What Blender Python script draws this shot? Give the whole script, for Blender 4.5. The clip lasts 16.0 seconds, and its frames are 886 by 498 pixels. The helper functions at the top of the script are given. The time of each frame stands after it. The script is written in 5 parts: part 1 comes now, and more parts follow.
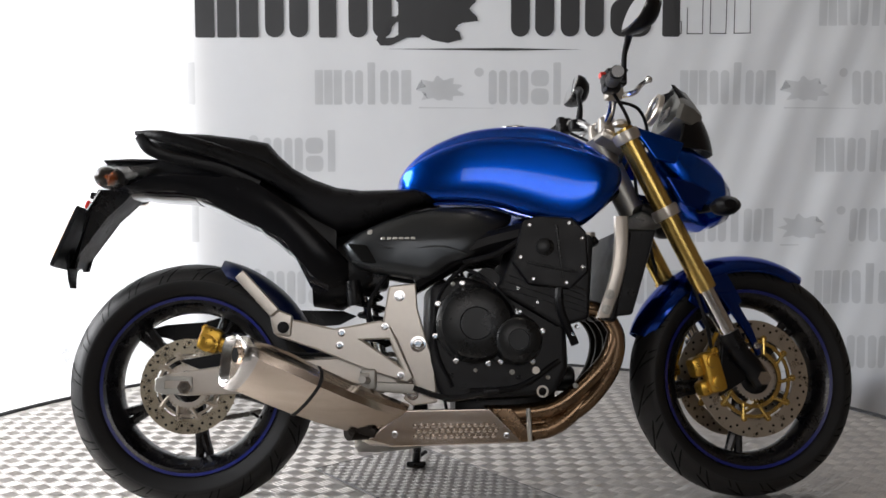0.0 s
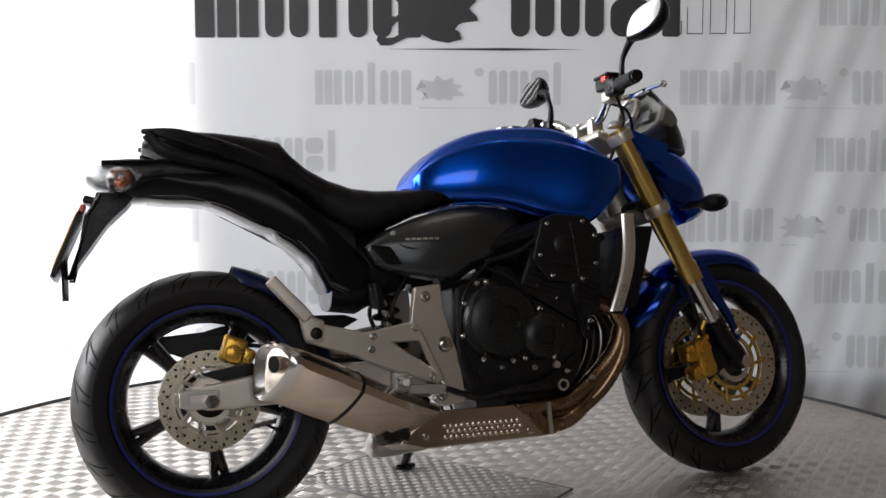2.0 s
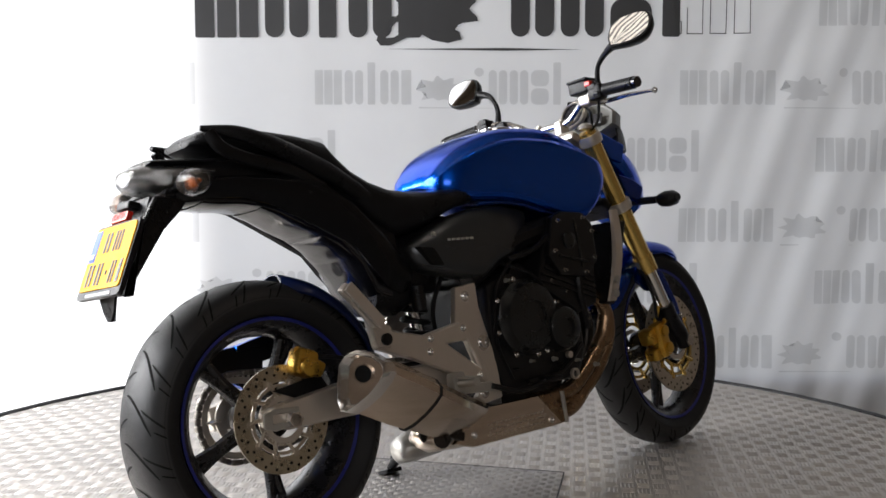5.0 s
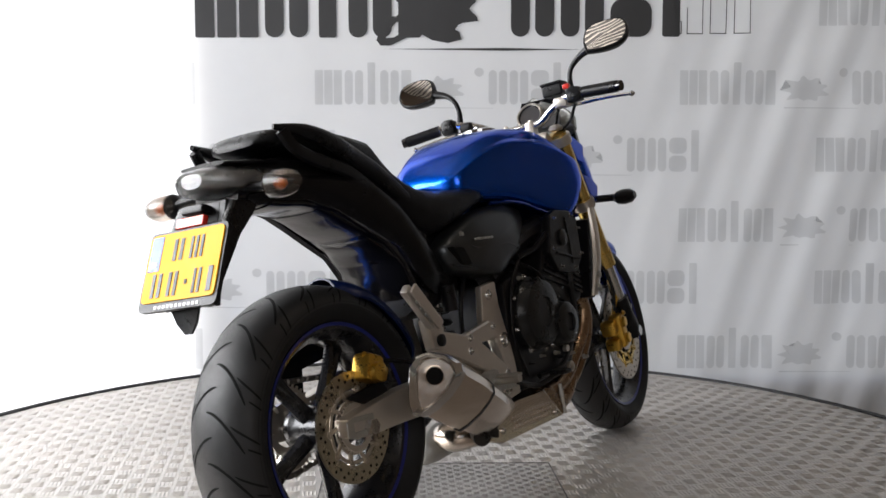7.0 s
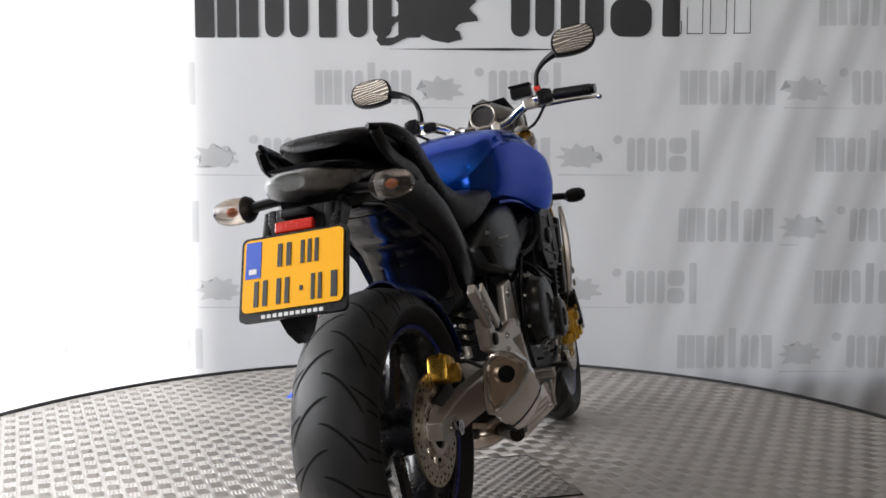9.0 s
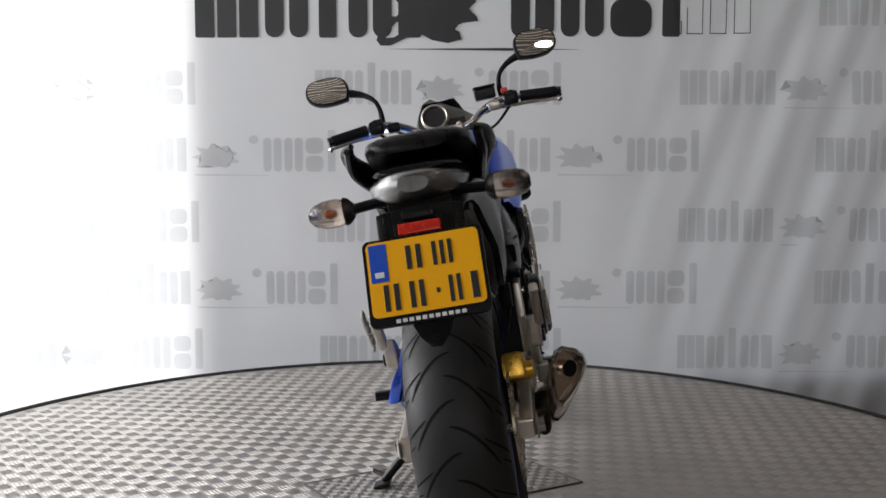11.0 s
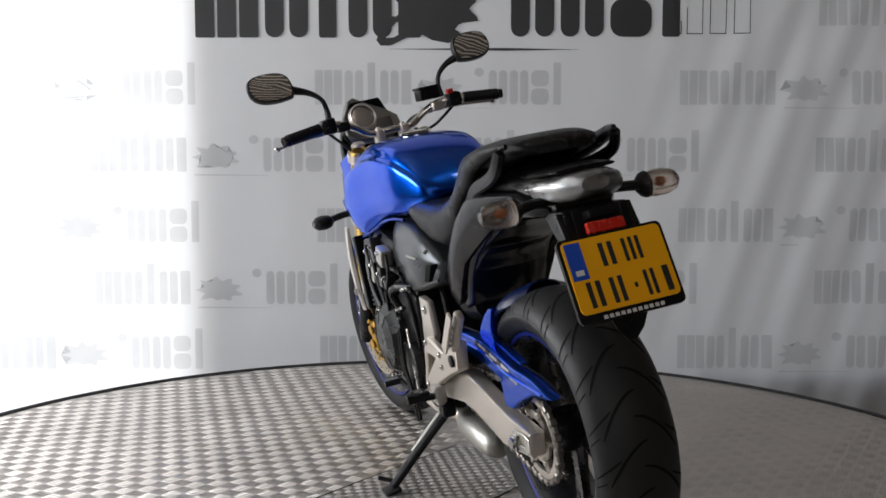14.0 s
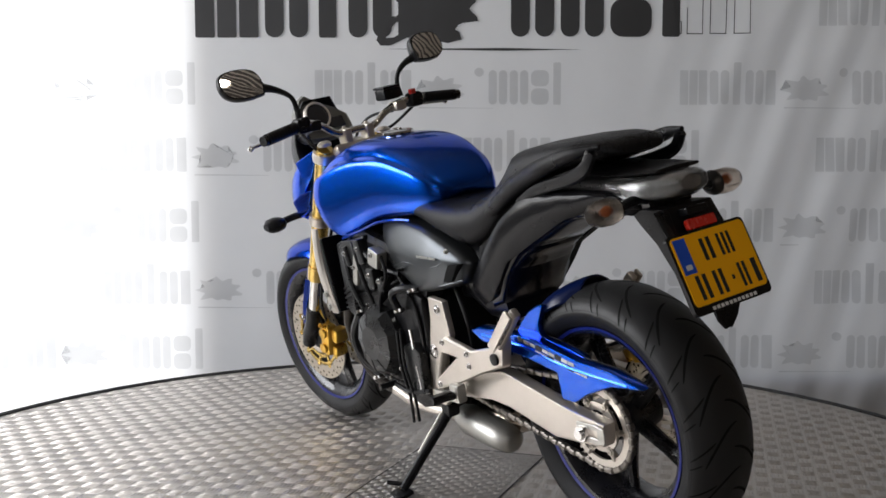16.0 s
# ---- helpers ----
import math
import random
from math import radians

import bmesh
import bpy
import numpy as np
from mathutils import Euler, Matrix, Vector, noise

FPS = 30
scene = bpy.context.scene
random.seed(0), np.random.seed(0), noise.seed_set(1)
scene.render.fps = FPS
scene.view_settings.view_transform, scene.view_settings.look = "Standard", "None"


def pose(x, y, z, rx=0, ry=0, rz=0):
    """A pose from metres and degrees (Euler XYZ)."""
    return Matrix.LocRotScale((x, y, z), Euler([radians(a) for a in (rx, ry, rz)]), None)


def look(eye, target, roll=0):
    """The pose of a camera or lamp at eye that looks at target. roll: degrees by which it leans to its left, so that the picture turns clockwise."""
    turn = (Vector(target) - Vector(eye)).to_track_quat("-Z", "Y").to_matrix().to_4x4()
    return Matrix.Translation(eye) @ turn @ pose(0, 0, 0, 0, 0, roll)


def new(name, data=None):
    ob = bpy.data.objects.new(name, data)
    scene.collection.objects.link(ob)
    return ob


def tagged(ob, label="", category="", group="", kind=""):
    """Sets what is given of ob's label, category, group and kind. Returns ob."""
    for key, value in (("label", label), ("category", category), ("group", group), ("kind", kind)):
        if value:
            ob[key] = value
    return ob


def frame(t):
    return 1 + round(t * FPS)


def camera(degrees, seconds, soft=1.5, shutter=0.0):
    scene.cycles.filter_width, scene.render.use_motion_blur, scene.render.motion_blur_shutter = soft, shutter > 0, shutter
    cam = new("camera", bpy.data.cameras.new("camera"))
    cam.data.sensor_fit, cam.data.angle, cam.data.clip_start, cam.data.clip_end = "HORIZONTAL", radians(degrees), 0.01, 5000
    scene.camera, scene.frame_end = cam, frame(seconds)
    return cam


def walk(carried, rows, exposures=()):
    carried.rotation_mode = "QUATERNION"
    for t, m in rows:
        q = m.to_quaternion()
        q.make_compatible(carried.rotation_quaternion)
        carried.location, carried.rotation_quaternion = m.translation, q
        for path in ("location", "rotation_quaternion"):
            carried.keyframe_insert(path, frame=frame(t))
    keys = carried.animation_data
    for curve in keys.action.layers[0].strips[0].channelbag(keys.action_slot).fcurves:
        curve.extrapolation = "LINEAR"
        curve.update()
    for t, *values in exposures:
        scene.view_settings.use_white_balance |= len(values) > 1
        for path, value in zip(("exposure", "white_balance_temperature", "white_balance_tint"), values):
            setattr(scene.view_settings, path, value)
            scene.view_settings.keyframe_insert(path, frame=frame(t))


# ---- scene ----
cam = camera(46.8, 16.0, soft=1.6)
EYE = Vector((0.0, -2.691, 0.870))
AIM = EYE + Vector((0.00631, 0.99610, -0.08804))
walk(cam, [(0.0, look(EYE, AIM)), (16.0, look(EYE, AIM))],
     [(0.0, 0.92), (3.5, 0.98), (7.0, 1.12), (9.0, 0.92), (12.5, 0.40), (16.0, 0.52)])
TURN = 7.4912        # degrees per second of the turntable

# ---- light ----
world = bpy.data.worlds.new("world")
scene.world = world
world.use_nodes = True
bg = world.node_tree.nodes["Background"]
sky = world.node_tree.nodes.new("ShaderNodeTexSky")
sky.sky_type, sky.sun_disc = "NISHITA", False
sky.sun_elevation, sky.sun_rotation = radians(35), radians(-60)
world.node_tree.links.new(sky.outputs[0], bg.inputs[0])
bg.inputs[1].default_value = 0.1


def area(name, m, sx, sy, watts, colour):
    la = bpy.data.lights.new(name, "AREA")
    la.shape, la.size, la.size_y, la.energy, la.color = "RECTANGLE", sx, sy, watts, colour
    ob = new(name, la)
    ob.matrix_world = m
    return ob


BAN_Y = 1.85
# daylight in the window openings: clear and blinded windows behind the banner, and in the west wall
area("daylight_and_fill", look((-2.11, BAN_Y + 0.07, 1.37), (-2.11, 0, 1.37)), 2.06, 3.42, 51, (0.97, 0.98, 1.0))
area("daylight_and_fill", look((0.72, BAN_Y + 0.07, 1.50), (0.72, 0, 1.50)), 3.40, 3.2, 4.6, (1.0, 0.965, 0.94))
area("daylight_and_fill", look((-3.93, -0.35, 1.8), (0, -0.35, 1.2)), 3.4, 2.2, 172, (0.98, 0.98, 1.0))
# added warm fill from behind the camera, out of view
area("daylight_and_fill", look((0.4, -5.56, 2.4), (0.6, 1.0, 0.8)), 3.0, 1.6, 19, (1.0, 0.87, 0.74))

# ---- materials ----


def mat(name, colour, rough=0.5, metal=0.0, var=0.12, scale=8.0, bump=0.0, bscale=200.0, coat=0.0, rvar=0.1, spec=0.5, stretch=(1, 1, 1)):
    m = bpy.data.materials.new(name)
    m.use_nodes = True
    nt = m.node_tree
    b = nt.nodes["Principled BSDF"]
    N, L = nt.nodes.new, nt.links.new
    tc = N("ShaderNodeTexCoord")
    mp = N("ShaderNodeMapping")
    mp.inputs["Scale"].default_value = stretch
    L(tc.outputs["Object"], mp.inputs[0])
    n1 = N("ShaderNodeTexNoise")
    n1.inputs["Scale"].default_value, n1.inputs["Detail"].default_value = scale, 6
    L(mp.outputs[0], n1.inputs["Vector"])
    n2 = N("ShaderNodeTexNoise")
    n2.inputs["Scale"].default_value, n2.inputs["Detail"].default_value = scale * 11, 4
    L(mp.outputs[0], n2.inputs["Vector"])
    mix = N("ShaderNodeMath")
    mix.operation = "MULTIPLY_ADD"
    L(n2.outputs[0], mix.inputs[0])
    mix.inputs[1].default_value = 0.5
    L(n1.outputs[0], mix.inputs[2])
    ramp = N("ShaderNodeMapRange")
    ramp.inputs["From Min"].default_value, ramp.inputs["From Max"].default_value = 0.45, 1.05
    ramp.inputs["To Min"].default_value, ramp.inputs["To Max"].default_value = 1 - var, 1 + var
    L(mix.outputs[0], ramp.inputs[0])
    vm = N("ShaderNodeVectorMath")
    vm.operation = "SCALE"
    vm.inputs[0].default_value = colour
    L(ramp.outputs[0], vm.inputs["Scale"])
    L(vm.outputs[0], b.inputs["Base Color"])
    rr = N("ShaderNodeMapRange")
    rr.inputs["From Min"].default_value, rr.inputs["From Max"].default_value = 0.45, 1.05
    rr.inputs["To Min"].default_value, rr.inputs["To Max"].default_value = max(0.0, rough - rvar), min(1.0, rough + rvar)
    L(mix.outputs[0], rr.inputs[0])
    L(rr.outputs[0], b.inputs["Roughness"])
    b.inputs["Metallic"].default_value = metal
    b.inputs["Coat Weight"].default_value = coat
    b.inputs["Coat Roughness"].default_value = 0.04
    b.inputs["Specular IOR Level"].default_value = spec
    if bump:
        n3 = N("ShaderNodeTexNoise")
        n3.inputs["Scale"].default_value, n3.inputs["Detail"].default_value = bscale, 3
        L(mp.outputs[0], n3.inputs["Vector"])
        bp = N("ShaderNodeBump")
        bp.inputs["Strength"].default_value, bp.inputs["Distance"].default_value = bump, 0.002
        L(n3.outputs[0], bp.inputs["Height"])
        L(bp.outputs[0], b.inputs["Normal"])
    return m


def cloth(name, colour, through_share, behind):
    """Printed banner fabric: diffuse and partly translucent."""
    m = mat(name, colour, 0.75, var=0.04, scale=1.3, bump=0.25, bscale=900)
    nt = m.node_tree
    N, L = nt.nodes.new, nt.links.new
    tr = N("ShaderNodeBsdfTranslucent")
    tr.inputs["Color"].default_value = (behind, behind, behind, 1)
    mx = N("ShaderNodeMixShader")
    mx.inputs[0].default_value = through_share
    L(nt.nodes["Principled BSDF"].outputs[0], mx.inputs[1])
    L(tr.outputs[0], mx.inputs[2])
    L(mx.outputs[0], nt.nodes["Material Output"].inputs["Surface"])
    return m


def ink(name, share):
    """A thin tint on the cloth that lets most of the light through."""
    m = bpy.data.materials.new(name)
    m.use_nodes = True
    nt = m.node_tree
    tr = nt.nodes.new("ShaderNodeBsdfTransparent")
    no = nt.nodes.new("ShaderNodeTexNoise")
    no.inputs["Scale"].default_value = 9.0
    tc = nt.nodes.new("ShaderNodeTexCoord")
    nt.links.new(tc.outputs["Object"], no.inputs["Vector"])
    mr = nt.nodes.new("ShaderNodeMapRange")
    mr.inputs["To Min"].default_value, mr.inputs["To Max"].default_value = share - 0.06, share + 0.06
    nt.links.new(no.outputs[0], mr.inputs[0])
    nt.links.new(mr.outputs[0], tr.inputs["Color"])
    nt.links.new(tr.outputs[0], nt.nodes["Material Output"].inputs["Surface"])
    return m


def lens(name, colour, rough=0.05, clear=0.85):
    m = bpy.data.materials.new(name)
    m.use_nodes = True
    b = m.node_tree.nodes["Principled BSDF"]
    b.inputs["Base Color"].default_value = (*colour, 1)
    b.inputs["Transmission Weight"].default_value = clear
    b.inputs["Roughness"].default_value = rough
    b.inputs["IOR"].default_value = 1.45
    w = m.node_tree.nodes.new("ShaderNodeTexWave")
    w.bands_direction = "Y"
    w.inputs["Scale"].default_value = 85
    w.inputs["Distortion"].default_value = 2.5
    tc = m.node_tree.nodes.new("ShaderNodeTexCoord")
    m.node_tree.links.new(tc.outputs["Object"], w.inputs["Vector"])
    bp = m.node_tree.nodes.new("ShaderNodeBump")
    bp.inputs["Strength"].default_value, bp.inputs["Distance"].default_value = 0.22, 0.002
    m.node_tree.links.new(w.outputs[0], bp.inputs["Height"])
    m.node_tree.links.new(bp.outputs[0], b.inputs["Normal"])
    return m


M_BANNER = cloth("banner_cloth", (0.66, 0.66, 0.67), 0.35, 0.70)
M_PRINT = cloth("dark_print", (0.035, 0.035, 0.037), 0.1, 0.1)
M_FAINT = ink("grey_ink", 0.82)
M_WALL = mat("painted_wall", (0.125, 0.092, 0.066), 0.8, var=0.06, scale=1.2, bump=0.1)
M_CEIL = mat("ceiling_sheet", (0.78, 0.71, 0.60), 0.6, var=0.08, scale=1.0)
M_HALL = mat("hall_concrete", (0.22, 0.22, 0.21), 0.75, var=0.2, scale=2.0, bump=0.2)
M_PLATE = mat("tread_plate", (0.56, 0.53, 0.50), 0.43, 0.90, var=0.16, scale=3.0, bump=0.08, bscale=300, rvar=0.08)
M_PLATE2 = mat("worn_tread_plate", (0.38, 0.365, 0.35), 0.46, 0.85, var=0.25, scale=4.0, bump=0.1, bscale=300)
M_RIM = mat("black_edging", (0.02, 0.02, 0.022), 0.45, var=0.2, scale=20)
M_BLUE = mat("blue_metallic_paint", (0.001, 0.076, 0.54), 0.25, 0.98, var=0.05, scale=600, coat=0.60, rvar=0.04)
# darker copy of the same blue: shade on guard and lower cowl, in the colour
M_BLUE2 = mat("shaded_blue_paint", (0.001, 0.030, 0.26), 0.20, 0.95, var=0.05, scale=600, coat=0.5, rvar=0.04)
M_NAVY = mat("black_navy_plastic", (0.001, 0.006, 0.042), 0.34, 0.0, var=0.08, scale=60, rvar=0.04, spec=0.3)
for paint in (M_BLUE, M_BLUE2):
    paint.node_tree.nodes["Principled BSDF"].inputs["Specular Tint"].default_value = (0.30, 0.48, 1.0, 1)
M_STRIPE = mat("blue_rim_tape", (0.007, 0.013, 0.15), 0.35, var=0.05)
M_RUBBER = mat("tyre_rubber", (0.010, 0.010, 0.011), 0.62, var=0.18, scale=14, bump=0.15, bscale=700, spec=0.3)
M_TREAD = mat("worn_tread_rubber", (0.013, 0.013, 0.0135), 0.50, var=0.25, scale=10, bump=0.25, bscale=500, spec=0.35)
M_TRAY = mat("lacquered_black", (0.006, 0.006, 0.008), 0.12, var=0.2, scale=14, bump=0.7, bscale=16, spec=0.5, rvar=0.05)
M_PURLIN = mat("dark_rib", (0.13, 0.11, 0.095), 0.6, var=0.15, scale=3)
M_GROOVE = mat("groove_rubber", (0.007, 0.007, 0.007), 0.85, var=0.1, spec=0.12)
M_BLACK = mat("black_plastic", (0.005, 0.005, 0.006), 0.33, var=0.15, scale=20, bump=0.12, bscale=1500, spec=0.22)
M_TAIL = mat("tail_lacquer", (0.005, 0.005, 0.006), 0.26, var=0.08, scale=40, spec=0.16, rvar=0.02)
M_GLOSS = mat("gloss_black", (0.004, 0.004, 0.005), 0.16, var=0.1, scale=20, coat=0.6)
M_SEAT = mat("seat_vinyl", (0.006, 0.006, 0.007), 0.32, var=0.15, scale=18, bump=0.35, bscale=900, spec=0.16)
M_WHEEL = mat("black_wheel", (0.006, 0.006, 0.008), 0.28, 0.2, var=0.1, scale=20, coat=0.3)
M_ENG = mat("black_engine", (0.006, 0.006, 0.007), 0.36, 0.1, var=0.25, scale=25, bump=0.2, bscale=600, spec=0.3)
M_ENG2 = mat("satin_engine_cover", (0.010, 0.0105, 0.011), 0.30, 0.1, var=0.15, scale=20, bump=0.06, bscale=900, spec=0.35)
M_GREY = mat("grey_side_cover", (0.066, 0.071, 0.076), 0.33, 0.85, var=0.05, scale=30, rvar=0.02)
M_ALLOY = mat("silver_alloy", (0.57, 0.525, 0.47), 0.33, 0.75, var=0.05, scale=7, bump=0.03, bscale=1400, rvar=0.03)
M_CAST = mat("cast_alloy", (0.42, 0.41, 0.38), 0.42, 0.8, var=0.08, scale=12, bump=0.06, bscale=1200, rvar=0.03)
M_STEEL = mat("brushed_steel", (0.66, 0.575, 0.495), 0.18, 1.0, var=0.10, scale=5, rvar=0.06, stretch=(1, 9, 9))
M_BRONZE = mat("heat_tinted_pipe", (0.25, 0.165, 0.10), 0.27, 0.95, var=0.3, scale=9)
M_PIPE = mat("sooty_pipe", (0.025, 0.021, 0.018), 0.38, 0.8, var=0.3, scale=12)
M_DISC = mat("brake_disc_steel", (0.46, 0.405, 0.33), 0.32, 0.7, var=0.12, scale=30)
M_DISC2 = mat("tarnished_disc_steel", (0.42, 0.37, 0.28), 0.30, 0.92, var=0.2, scale=30)
M_GOLD = mat("gold_anodised", (0.62, 0.37, 0.06), 0.32, 0.9, var=0.12, scale=20)
M_FORK = mat("gold_fork_tube", (0.66, 0.46, 0.14), 0.26, 0.9, var=0.03, scale=14, rvar=0.01)
M_CHROME = mat("chrome", (0.62, 0.61, 0.60), 0.16, 1.0, var=0.04)
M_CHAIN = mat("chain_steel", (0.22, 0.20, 0.18), 0.4, 0.9, var=0.3, scale=40)
M_MIRROR = mat("mirror_glass", (0.85, 0.85, 0.85), 0.01, 1.0, var=0.0, rvar=0.0)
M_YELLOW = mat("yellow_plate", (1.0, 0.47, 0.005), 0.55, var=0.03, scale=10, spec=0.2)
M_PBLUE = mat("plate_blue", (0.01, 0.08, 0.55), 0.4, var=0.03)
M_INK = mat("black_ink", (0.012, 0.012, 0.012), 0.5, var=0.05)
M_WHITE = mat("white_ink", (0.75, 0.75, 0.75), 0.5, var=0.03)
M_RED = mat("red_plastic", (0.55, 0.02, 0.01), 0.25, var=0.1, coat=0.4)
M_DIAL = mat("dial_face", (0.03, 0.03, 0.035), 0.2, var=0.1, coat=0.6)
M_CLEAR = lens("clear_lens", (0.80, 0.80, 0.82), 0.14, 0.8)
M_TAILLENS = lens("clear_tail_lens", (0.86, 0.87, 0.86), 0.05, 0.97)
M_SMOKE = lens("clear_indicator_lens", (0.62, 0.52, 0.44), 0.04, 0.97)
M_POD = mat("pod_plastic", (0.15, 0.148, 0.138), 0.38, 0.2, var=0.12, scale=25, bump=0.1, bscale=900)
M_AMBER = mat("amber_bulb", (0.45, 0.11, 0.02), 0.3, var=0.1)
M_REFL = mat("reflector_chrome", (0.32, 0.32, 0.33), 0.34, 1.0, var=0.25, scale=60, bump=0.5, bscale=120)
M_LAMP = bpy.data.materials.new("lamp_glow")
M_LAMP.use_nodes = True
M_LAMP.node_tree.nodes["Principled BSDF"].inputs["Emission Color"].default_value = (1, 0.85, 0.72, 1)
M_LAMP.node_tree.nodes["Principled BSDF"].inputs["Emission Strength"].default_value = 14

# ---- mesh tools ----


def part(name, bm, material, parent=None, label="", smooth=35):
    me = bpy.data.meshes.new(name)
    bmesh.ops.recalc_face_normals(bm, faces=bm.faces)
    bm.to_mesh(me)
    bm.free()
    me.materials.append(material)
    if smooth:
        me.polygons.foreach_set("use_smooth", [True] * len(me.polygons))
        me.set_sharp_from_angle(angle=radians(smooth))
    ob = new(name, me)
    if smooth == 35 and 20 < len(me.polygons) < 600:
        # broad faces keep flat, only the bevels round over
        wn = ob.modifiers.new("flat_faces", "WEIGHTED_NORMAL")
        wn.keep_sharp, wn.weight = True, 80
    if parent:
        ob.parent = parent
    return tagged(ob, label)


def join(*bms):
    out = bms[0]
    for b in bms[1:]:
        vs = [out.verts.new(v.co) for v in b.verts]
        b.verts.index_update()
        for f in b.faces:
            out.faces.new([vs[v.index] for v in f.verts])
        b.free()
    out.verts.index_update()
    return out


def xf(bm, m):
    bm.transform(m)
    return bm


def loft(rings, cap=True, closed=True, loop=False):
    bm = bmesh.new()
    vs = [[bm.verts.new(p) for p in r] for r in rings]
    n = len(rings[0])
    pairs = list(zip(vs, vs[1:] + vs[:1])) if loop else list(zip(vs, vs[1:]))
    for a, b in pairs:
        for i in range(n if closed else n - 1):
            j = (i + 1) % n
            bm.faces.new((a[i], a[j], b[j], b[i]))
    if cap and closed and not loop:
        bm.faces.new(vs[0][::-1])
        bm.faces.new(vs[-1])
    return bm


def bevel(bm, r, seg=2, ang=30):
    if r > 0:
        es = [e for e in bm.edges if len(e.link_faces) == 2 and e.calc_face_angle(0) > radians(ang)]
        bmesh.ops.bevel(bm, geom=es, offset=r, segments=seg, profile=0.5, affect="EDGES", clamp_overlap=True)
    return bm


def prism(poly, y0, y1, r=0.004, hole=None):
    """A plate with the outline poly in x and z, from y0 to y1; hole: an outline cut out of it."""
    if not hole:
        bm = loft([[(x, y0, z) for x, z in poly], [(x, y1, z) for x, z in poly]])
        bmesh.ops.recalc_face_normals(bm, faces=bm.faces)
        return bevel(bm, r)
    bm = bmesh.new()
    es = []
    for lst in (poly, hole):
        vs = [bm.verts.new((x, y0, z)) for x, z in lst]
        es += [bm.edges.new((vs[i], vs[(i + 1) % len(vs)])) for i in range(len(vs))]
    bmesh.ops.triangle_fill(bm, use_beauty=True, edges=es, normal=(0, 1, 0))
    geom = bmesh.ops.extrude_face_region(bm, geom=bm.faces[:])
    bmesh.ops.translate(bm, verts=[v for v in geom["geom"] if isinstance(v, bmesh.types.BMVert)], vec=(0, y1 - y0, 0))
    bmesh.ops.recalc_face_normals(bm, faces=bm.faces)
    return bevel(bm, r, 1, 60)


def box(c, s, r=0.004, rot=(0, 0, 0), seg=2):
    bm = bmesh.new()
    bmesh.ops.create_cube(bm, size=1)
    bm.transform(Matrix.Diagonal((*s, 1)))
    bevel(bm, min(r, min(s) * 0.45), seg)
    return xf(bm, pose(*c, *rot))


def smooth_path(pts, k=6):
    """Catmull-Rom through the points."""
    P = [Vector(p) for p in pts]
    P = [P[0] * 2 - P[1]] + P + [P[-1] * 2 - P[-2]]
    out = []
    for i in range(1, len(P) - 2):
        for j in range(k):
            t = j / k
            a, b, c, d = P[i - 1:i + 3]
            out.append(0.5 * (2 * b + (c - a) * t + (2 * a - 5 * b + 4 * c - d) * t * t + (3 * b - a - 3 * c + d) * t ** 3))
    return out + [P[-2]]


def tube(pts, r, n=10, k=6, radii=None, flat=1.0):
    path = smooth_path(pts, k) if len(pts) > 2 else [Vector(p) for p in pts]
    m = len(path)
    rings, side = [], None
    for i, p in enumerate(path):
        d = (path[min(i + 1, m - 1)] - path[max(i - 1, 0)]).normalized()
        if side is None:
            side = d.cross(Vector((0, 0, 1)) if abs(d.z) < 0.9 else Vector((0, 1, 0))).normalized()
        side = (side - d * side.dot(d)).normalized()
        up = d.cross(side)
        rad = r if radii is None else float(np.interp(i / (m - 1), np.linspace(0, 1, len(radii)), radii))
        rings.append([p + side * math.cos(a) * rad + up * math.sin(a) * rad * flat for a in np.linspace(0, 2 * math.pi, n, endpoint=False)])
    return loft(rings)


def lathe(prof, n=48, axis="y", at=(0, 0, 0), closed=False):
    """Turned about an axis: prof is rows of (radius, place along the axis)."""
    bm = bmesh.new()
    rings = []
    for r, h in prof:
        ring = []
        for i in range(n):
            a = 2 * math.pi * i / n
            c, s = r * math.cos(a), r * math.sin(a)
            ring.append({"y": (c, h, s), "z": (c, s, h), "x": (h, c, s)}[axis])
        rings.append(ring)
    bm.free()
    bm = loft(rings, cap=not closed, loop=closed)
    return xf(bm, pose(*at))


def bolt(p, r=0.009, d=(0, -1, 0), h=0.006):
    """A socket-head bolt on a surface at p, pointing along d."""
    bm = lathe([(r * 1.5, 0), (r * 1.5, h * 0.3), (r, h * 0.35), (r, h), (r * 0.85, h * 1.15), (r * 0.55, h * 1.15), (r * 0.5, h * 0.6)], 12, "z")
    q = Vector((0, 0, 1)).rotation_difference(Vector(d)).to_matrix().to_4x4()
    return xf(bm, Matrix.Translation(p) @ q)


def disc_plate(r0, r1, y0, y1, n=48):
    return lathe([(r0, y0), (r1, y0), (r1, y1), (r0, y1)], n, "y", closed=True)


def holes(rr, count, y0, y1, r=0.004, phase=0.0):
    """Dark drilled holes, as short plugs through a disc."""
    bms = []
    for i in range(count):
        a = 2 * math.pi * (i + phase) / count
        bms.append(lathe([(r, y0), (r, y1)], 8, "y", (rr * math.cos(a), 0, rr * math.sin(a))))
    return join(*bms)

# ---- the hall ----


def quad_box(name, c, s, material, label, kind="structure", cat=""):
    ob = part(name, box(c, s, 0.005, seg=1), material, None, label, smooth=0)
    return tagged(ob, label, cat, "", kind)


